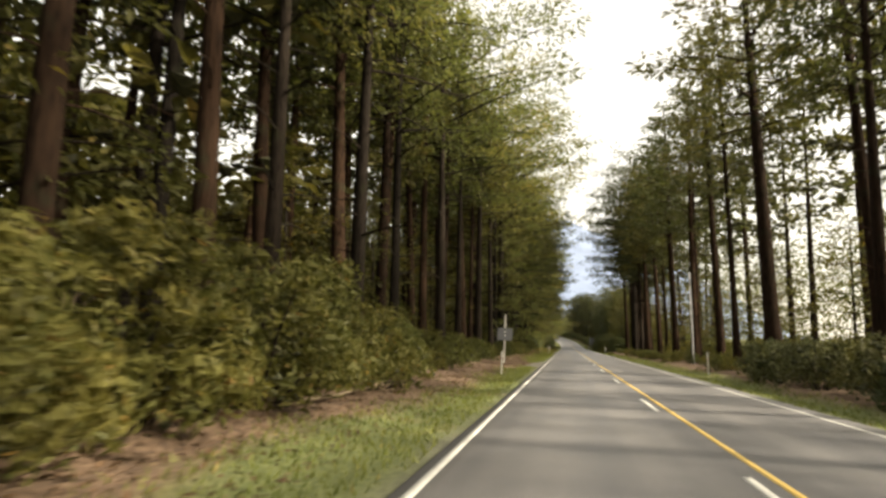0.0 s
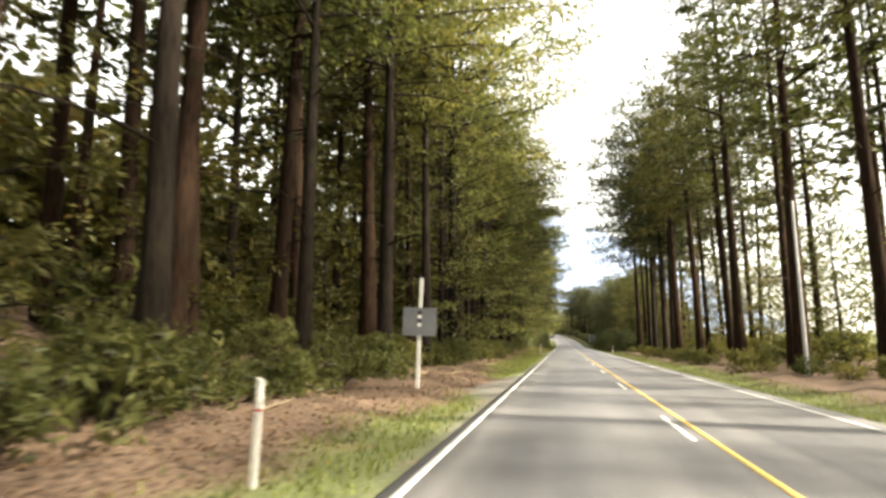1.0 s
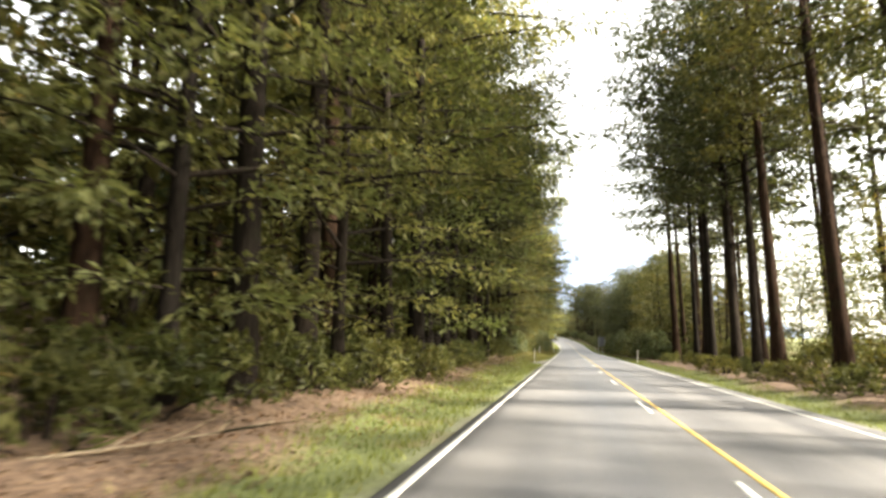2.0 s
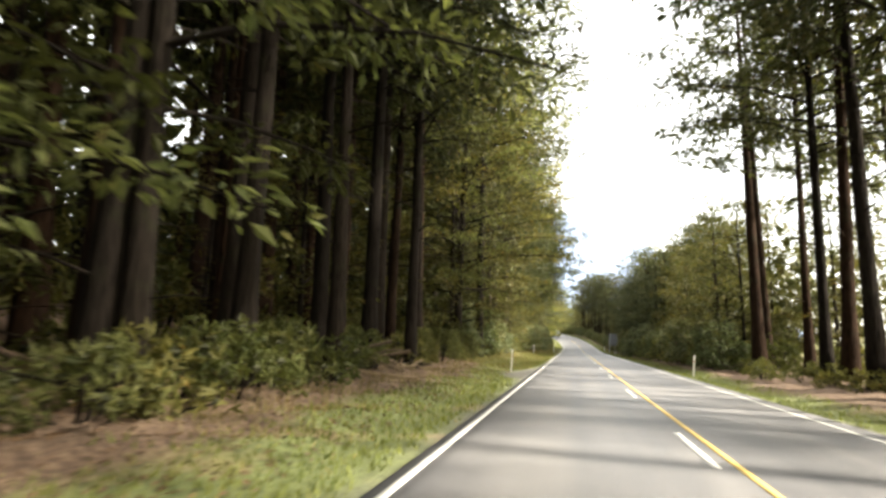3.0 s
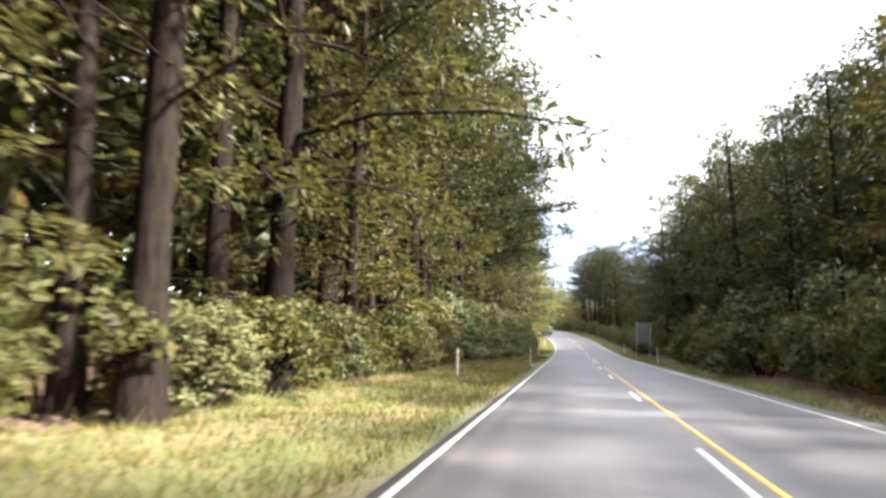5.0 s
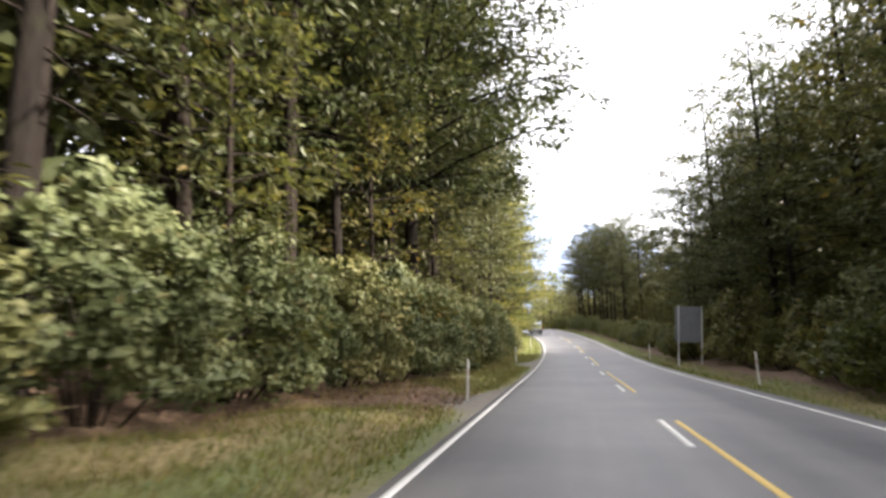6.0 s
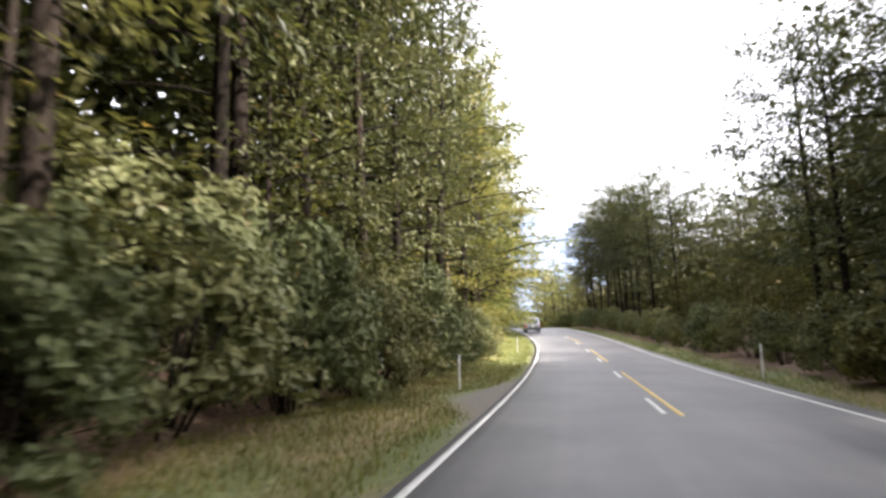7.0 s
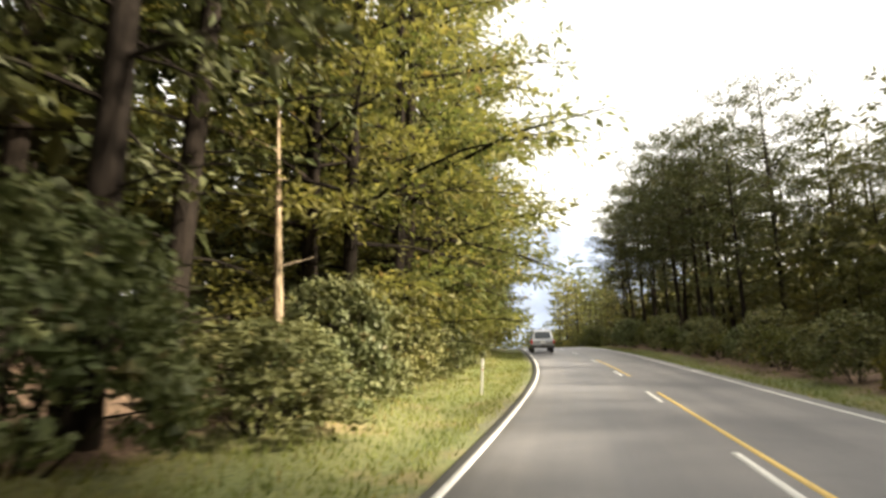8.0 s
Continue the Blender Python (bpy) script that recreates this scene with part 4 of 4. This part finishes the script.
def marker_post():
    root = tagged(new("marker_post"), "white roadside marker post with a small reflector", "marker post", "marker posts along the road")
    bm = add_box(bmesh.new(), (-0.038, -0.018, -0.3), (0.038, 0.018, 1.2), 0.007)
    for v in bm.verts:
        if v.co.z > 1.1 and v.co.x > 0:
            v.co.z -= 0.03
    part("post", bm, POST_WHITE, root)
    box_part("reflector", (-0.024, -0.025, 0.94), (0.024, -0.0185, 1.08), 0.002, REFLECTOR_WHITE, root)
    box_part("band", (-0.04, -0.02, 0.83), (0.04, 0.02, 0.85), 0.001, REFLECTOR_RED, root, "red reflective band")
    return root


sign_on_one_post()
sign_on_two_posts()
first_post = None
for x, y, tilt in [(-5.26, 31.1, 2), (5.66, 35.8, -1), (-5.05, 110, 3), (4.8, 112.3, 4), (-6.6, 154.9, 1), (-4.6, 173.4, 2), (5.05, 179, -2), (-5.4, 201.8, 1), (4.7, 204.6, 2), (-5.05, 228, 3)]:
    m = spot(x, y, float(rng.uniform(-8, 8)), 1.0, None, 0.0, (0, tilt))
    if first_post is None:
        first_post = marker_post()
        first_post.matrix_basis = m
    else:
        copy_thing(first_post, m)


def fallen_branch(seed, x, y, turn, long, thick, material, label, lean=0):
    r = np.random.default_rng(seed)
    paths = [[(np.array([long * (s - 0.5), 0.25 * math.sin(3 * s + seed), thick + 0.12 * long * s * s * 0.5]), thick * (1 - 0.7 * s)) for s in np.linspace(0, 1, 7)]]
    for k in range(6):
        s = r.uniform(0.25, 0.9)
        base = np.array([long * (s - 0.5), 0.25 * math.sin(3 * s + seed), thick + 0.06 * long * s * s])
        away = np.array([r.uniform(0.3, 0.9), r.normal(0, 0.8), r.uniform(0.05, 0.5)]) * long * 0.25
        paths.append([(base, thick * 0.4), (base + away * 0.5 + r.normal(0, 0.05, 3), thick * 0.25), (base + away, thick * 0.08)])
    root = tagged(new("fallen_branch"), label, "branch", "fallen branches on the ground")
    for k, path in enumerate(paths):
        v, f = tubes([path], 6)
        part("twig" if k else "stem", mesh_of("branch_twig" if k else "branch_stem", v, f, material, True), None, root)
    root.matrix_basis = spot(x, y, turn, 1.0, None, -0.45 * long * math.sin(radians(abs(lean))), (0, lean))
    return root


for n, (x, y, turn, long, thick) in enumerate([(-7.2, 14.5, 70, 4.5, 0.05), (-7.0, 17.5, 20, 1.4, 0.09), (-6.6, 52, 75, 3.2, 0.04), (-6.9, 56.5, 60, 3.8, 0.035), (-7.6, 49, 100, 2.4, 0.05),
                                               (-8.6, 98.5, 15, 3.6, 0.06), (-8.2, 96.5, 160, 2.8, 0.05), (-8.8, 100, 130, 3.0, 0.05), (-6.9, 94.5, 40, 1.3, 0.05), (-7.4, 36, 110, 1.6, 0.05)]):
    fallen_branch(300 + n, x, y, turn, long, thick, PALE_WOOD, "pale bare fallen branch lying on leaf litter")
for n, (x, y, turn, long, thick, lean) in enumerate([(-9.4, 96, 200, 3.4, 0.06, 16), (-9.0, 97.5, 150, 3.0, 0.05, -14), (-9.6, 98.5, 175, 3.8, 0.07, 12), (-9.2, 94.5, 120, 2.6, 0.05, 18), (-9.0, 99.5, 215, 2.8, 0.05, -16)]):
    fallen_branch(330 + n, x, y, turn, long, thick, DULL_WOOD, "weathered dead branch leaning in a brush pile", lean)


# Low bushes added under the brush pile to fill and darken its underside.
for n in range(3):
    HEDGE.put(n, spot(-9.7 - 0.5 * n, 96.2 + 2.2 * n, turned(), 0.72, 0.5))
for n, (x, y, turn, long, thick, lean, up) in enumerate([(-9.4, 96.8, 200, 2.4, 0.03, 6, 0.45), (-9.8, 97.8, 160, 2.2, 0.03, -8, 0.6), (-9.6, 99.0, 185, 2.8, 0.035, 5, 0.65), (-10.2, 100.2, 170, 2.4, 0.03, -6, 0.7), (-9.9, 97.4, 215, 2.0, 0.025, 9, 0.8), (-10.4, 98.6, 150, 2.4, 0.03, -5, 0.85)]):
    ob = fallen_branch(350 + n, x, y, turn, long, thick, DULL_WOOD, "weathered dead branch on top of a brush pile", lean)
    ob.location.z = float(ground_at(x, y)) + up


def snag(x, y, high, radius):
    r = np.random.default_rng(5)
    path = trunk_path(r, high, radius, 0.03, 7)
    v, f = tubes([path], 9)
    v = np.array(v)
    v[-9:, 2] += r.uniform(-0.3, 0.9, 9)
    root = tagged(new("dead_tree"), "pale broken dead trunk standing among beeches", "tree")
    part("trunk", mesh_of("dead_trunk", v, f, PALE_WOOD, True), None, root)
    stubs = []
    for k in range(5):
        p, q = along(path, high * (0.45 + 0.1 * k))
        a = 2.4 * k + 0.7
        stubs.append([(p, q * 0.4), (p + np.array([math.cos(a), math.sin(a), 0.35]) * r.uniform(0.4, 0.9), q * 0.12)])
    for stub in stubs:
        v, f = tubes([stub], 6)
        part("broken_limb", mesh_of("broken_limb", v, f, PALE_WOOD, True), None, root)
    root.matrix_basis = spot(x, y)


snag(-9.0, 221.6, 7.4, 0.15)


def steel_pole(x, y, high):
    root = tagged(new("steel_pole"), "slim grey steel pole standing among the pines", "pole")
    v, f = tubes([[(np.array([0, 0, -0.4]), 0.085), (np.array([0, 0, 0.02]), 0.085), (np.array([0, 0, high]), 0.055)]], 14)
    part("shaft", mesh_of("pole_shaft", v, f, GALVANISED, True), None, root)
    part("cap", add_tube(bmesh.new(), (0, 0, high + 0.01), 0.062, 0.05, "Z", 14, 0.01), GALVANISED, root)
    part("foot_plate", add_box(bmesh.new(), (-0.18, -0.18, 0.0), (0.18, 0.18, 0.03), 0.006), GALVANISED, root)
    root.matrix_basis = spot(x, y)
    return root


steel_pole(8.2, 53, 7.5)


# ---- the vehicle ahead ----
def four_wheel_drive():
    root = tagged(new("car"), "silver four-wheel drive seen from behind on the road", "car")
    bm = bmesh.new()
    add_box(bm, (-0.92, -2.3, 0.42), (0.92, 2.3, 1.12), 0.09)
    part("body", bm, CAR_SILVER, root)
    bm = add_box(bmesh.new(), (-0.84, -2.22, 1.10), (0.84, 0.9, 1.86), 0.07)
    for v in bm.verts:
        if v.co.z > 1.5:
            v.co.x *= 0.86
            v.co.y = v.co.y * 0.9 + 0.02
    cabin = part("cabin", bm, CAR_SILVER, root)
    bm = add_box(bmesh.new(), (-0.66, -2.245, 1.2), (0.66, -2.2, 1.72), 0.03)
    for v in bm.verts:
        if v.co.z > 1.5:
            v.co.x *= 0.9
            v.co.y += 0.165
    part("rear_window", bm, GLASS_DARK, cabin, "tinted rear window")
    for s in (-1, 1):
        bm = add_box(bmesh.new(), (0.80, -1.9, 1.22), (0.845, 0.5, 1.7), 0.02)
        for v in bm.verts:
            v.co.x = s * (v.co.x - (0.09 if v.co.z > 1.5 else 0.0))
        bmesh.ops.recalc_face_normals(bm, faces=bm.faces)
        part("side_window", bm, GLASS_DARK, cabin)
        part("roof_rail", add_tube(bmesh.new(), (s * 0.6, -0.7, 1.9), 0.02, 2.2, "Y", 8), CAR_DARK, root)
        box_part("tail_lamp", (s * 0.9 - 0.08, -2.325, 0.78), (s * 0.9 + 0.04 * s, -2.27, 1.08) if s > 0 else (s * 0.9 + 0.08, -2.27, 1.08), 0.01, LAMP_RED, root, "red tail lamp")
        for y in (-1.4, 1.45):
            wheel = part("wheel", add_tube(bmesh.new(), (s * 0.8, y, 0.36), 0.2, 0.2, "X", 18, 0.015), GALVANISED, root)
            part("tyre", add_tube(bmesh.new(), (s * 0.79, y, 0.36), 0.36, 0.22, "X", 24, 0.04), RUBBER, wheel, "black tyre")
    box_part("bumper", (-0.93, -2.4, 0.42), (0.93, -2.25, 0.66), 0.04, CAR_DARK, root, "dark rear bumper")
    box_part("number_plate", (-0.18, -2.335, 0.82), (0.18, -2.315, 0.94), 0.004, REFLECTOR_WHITE, root, "plain white number plate")
    root.matrix_basis = pose(float(road_x(260)) - 2.35, 260, float(road_z(260)) + 0.012, 4.6, 0, 10)
    return root


four_wheel_drive()
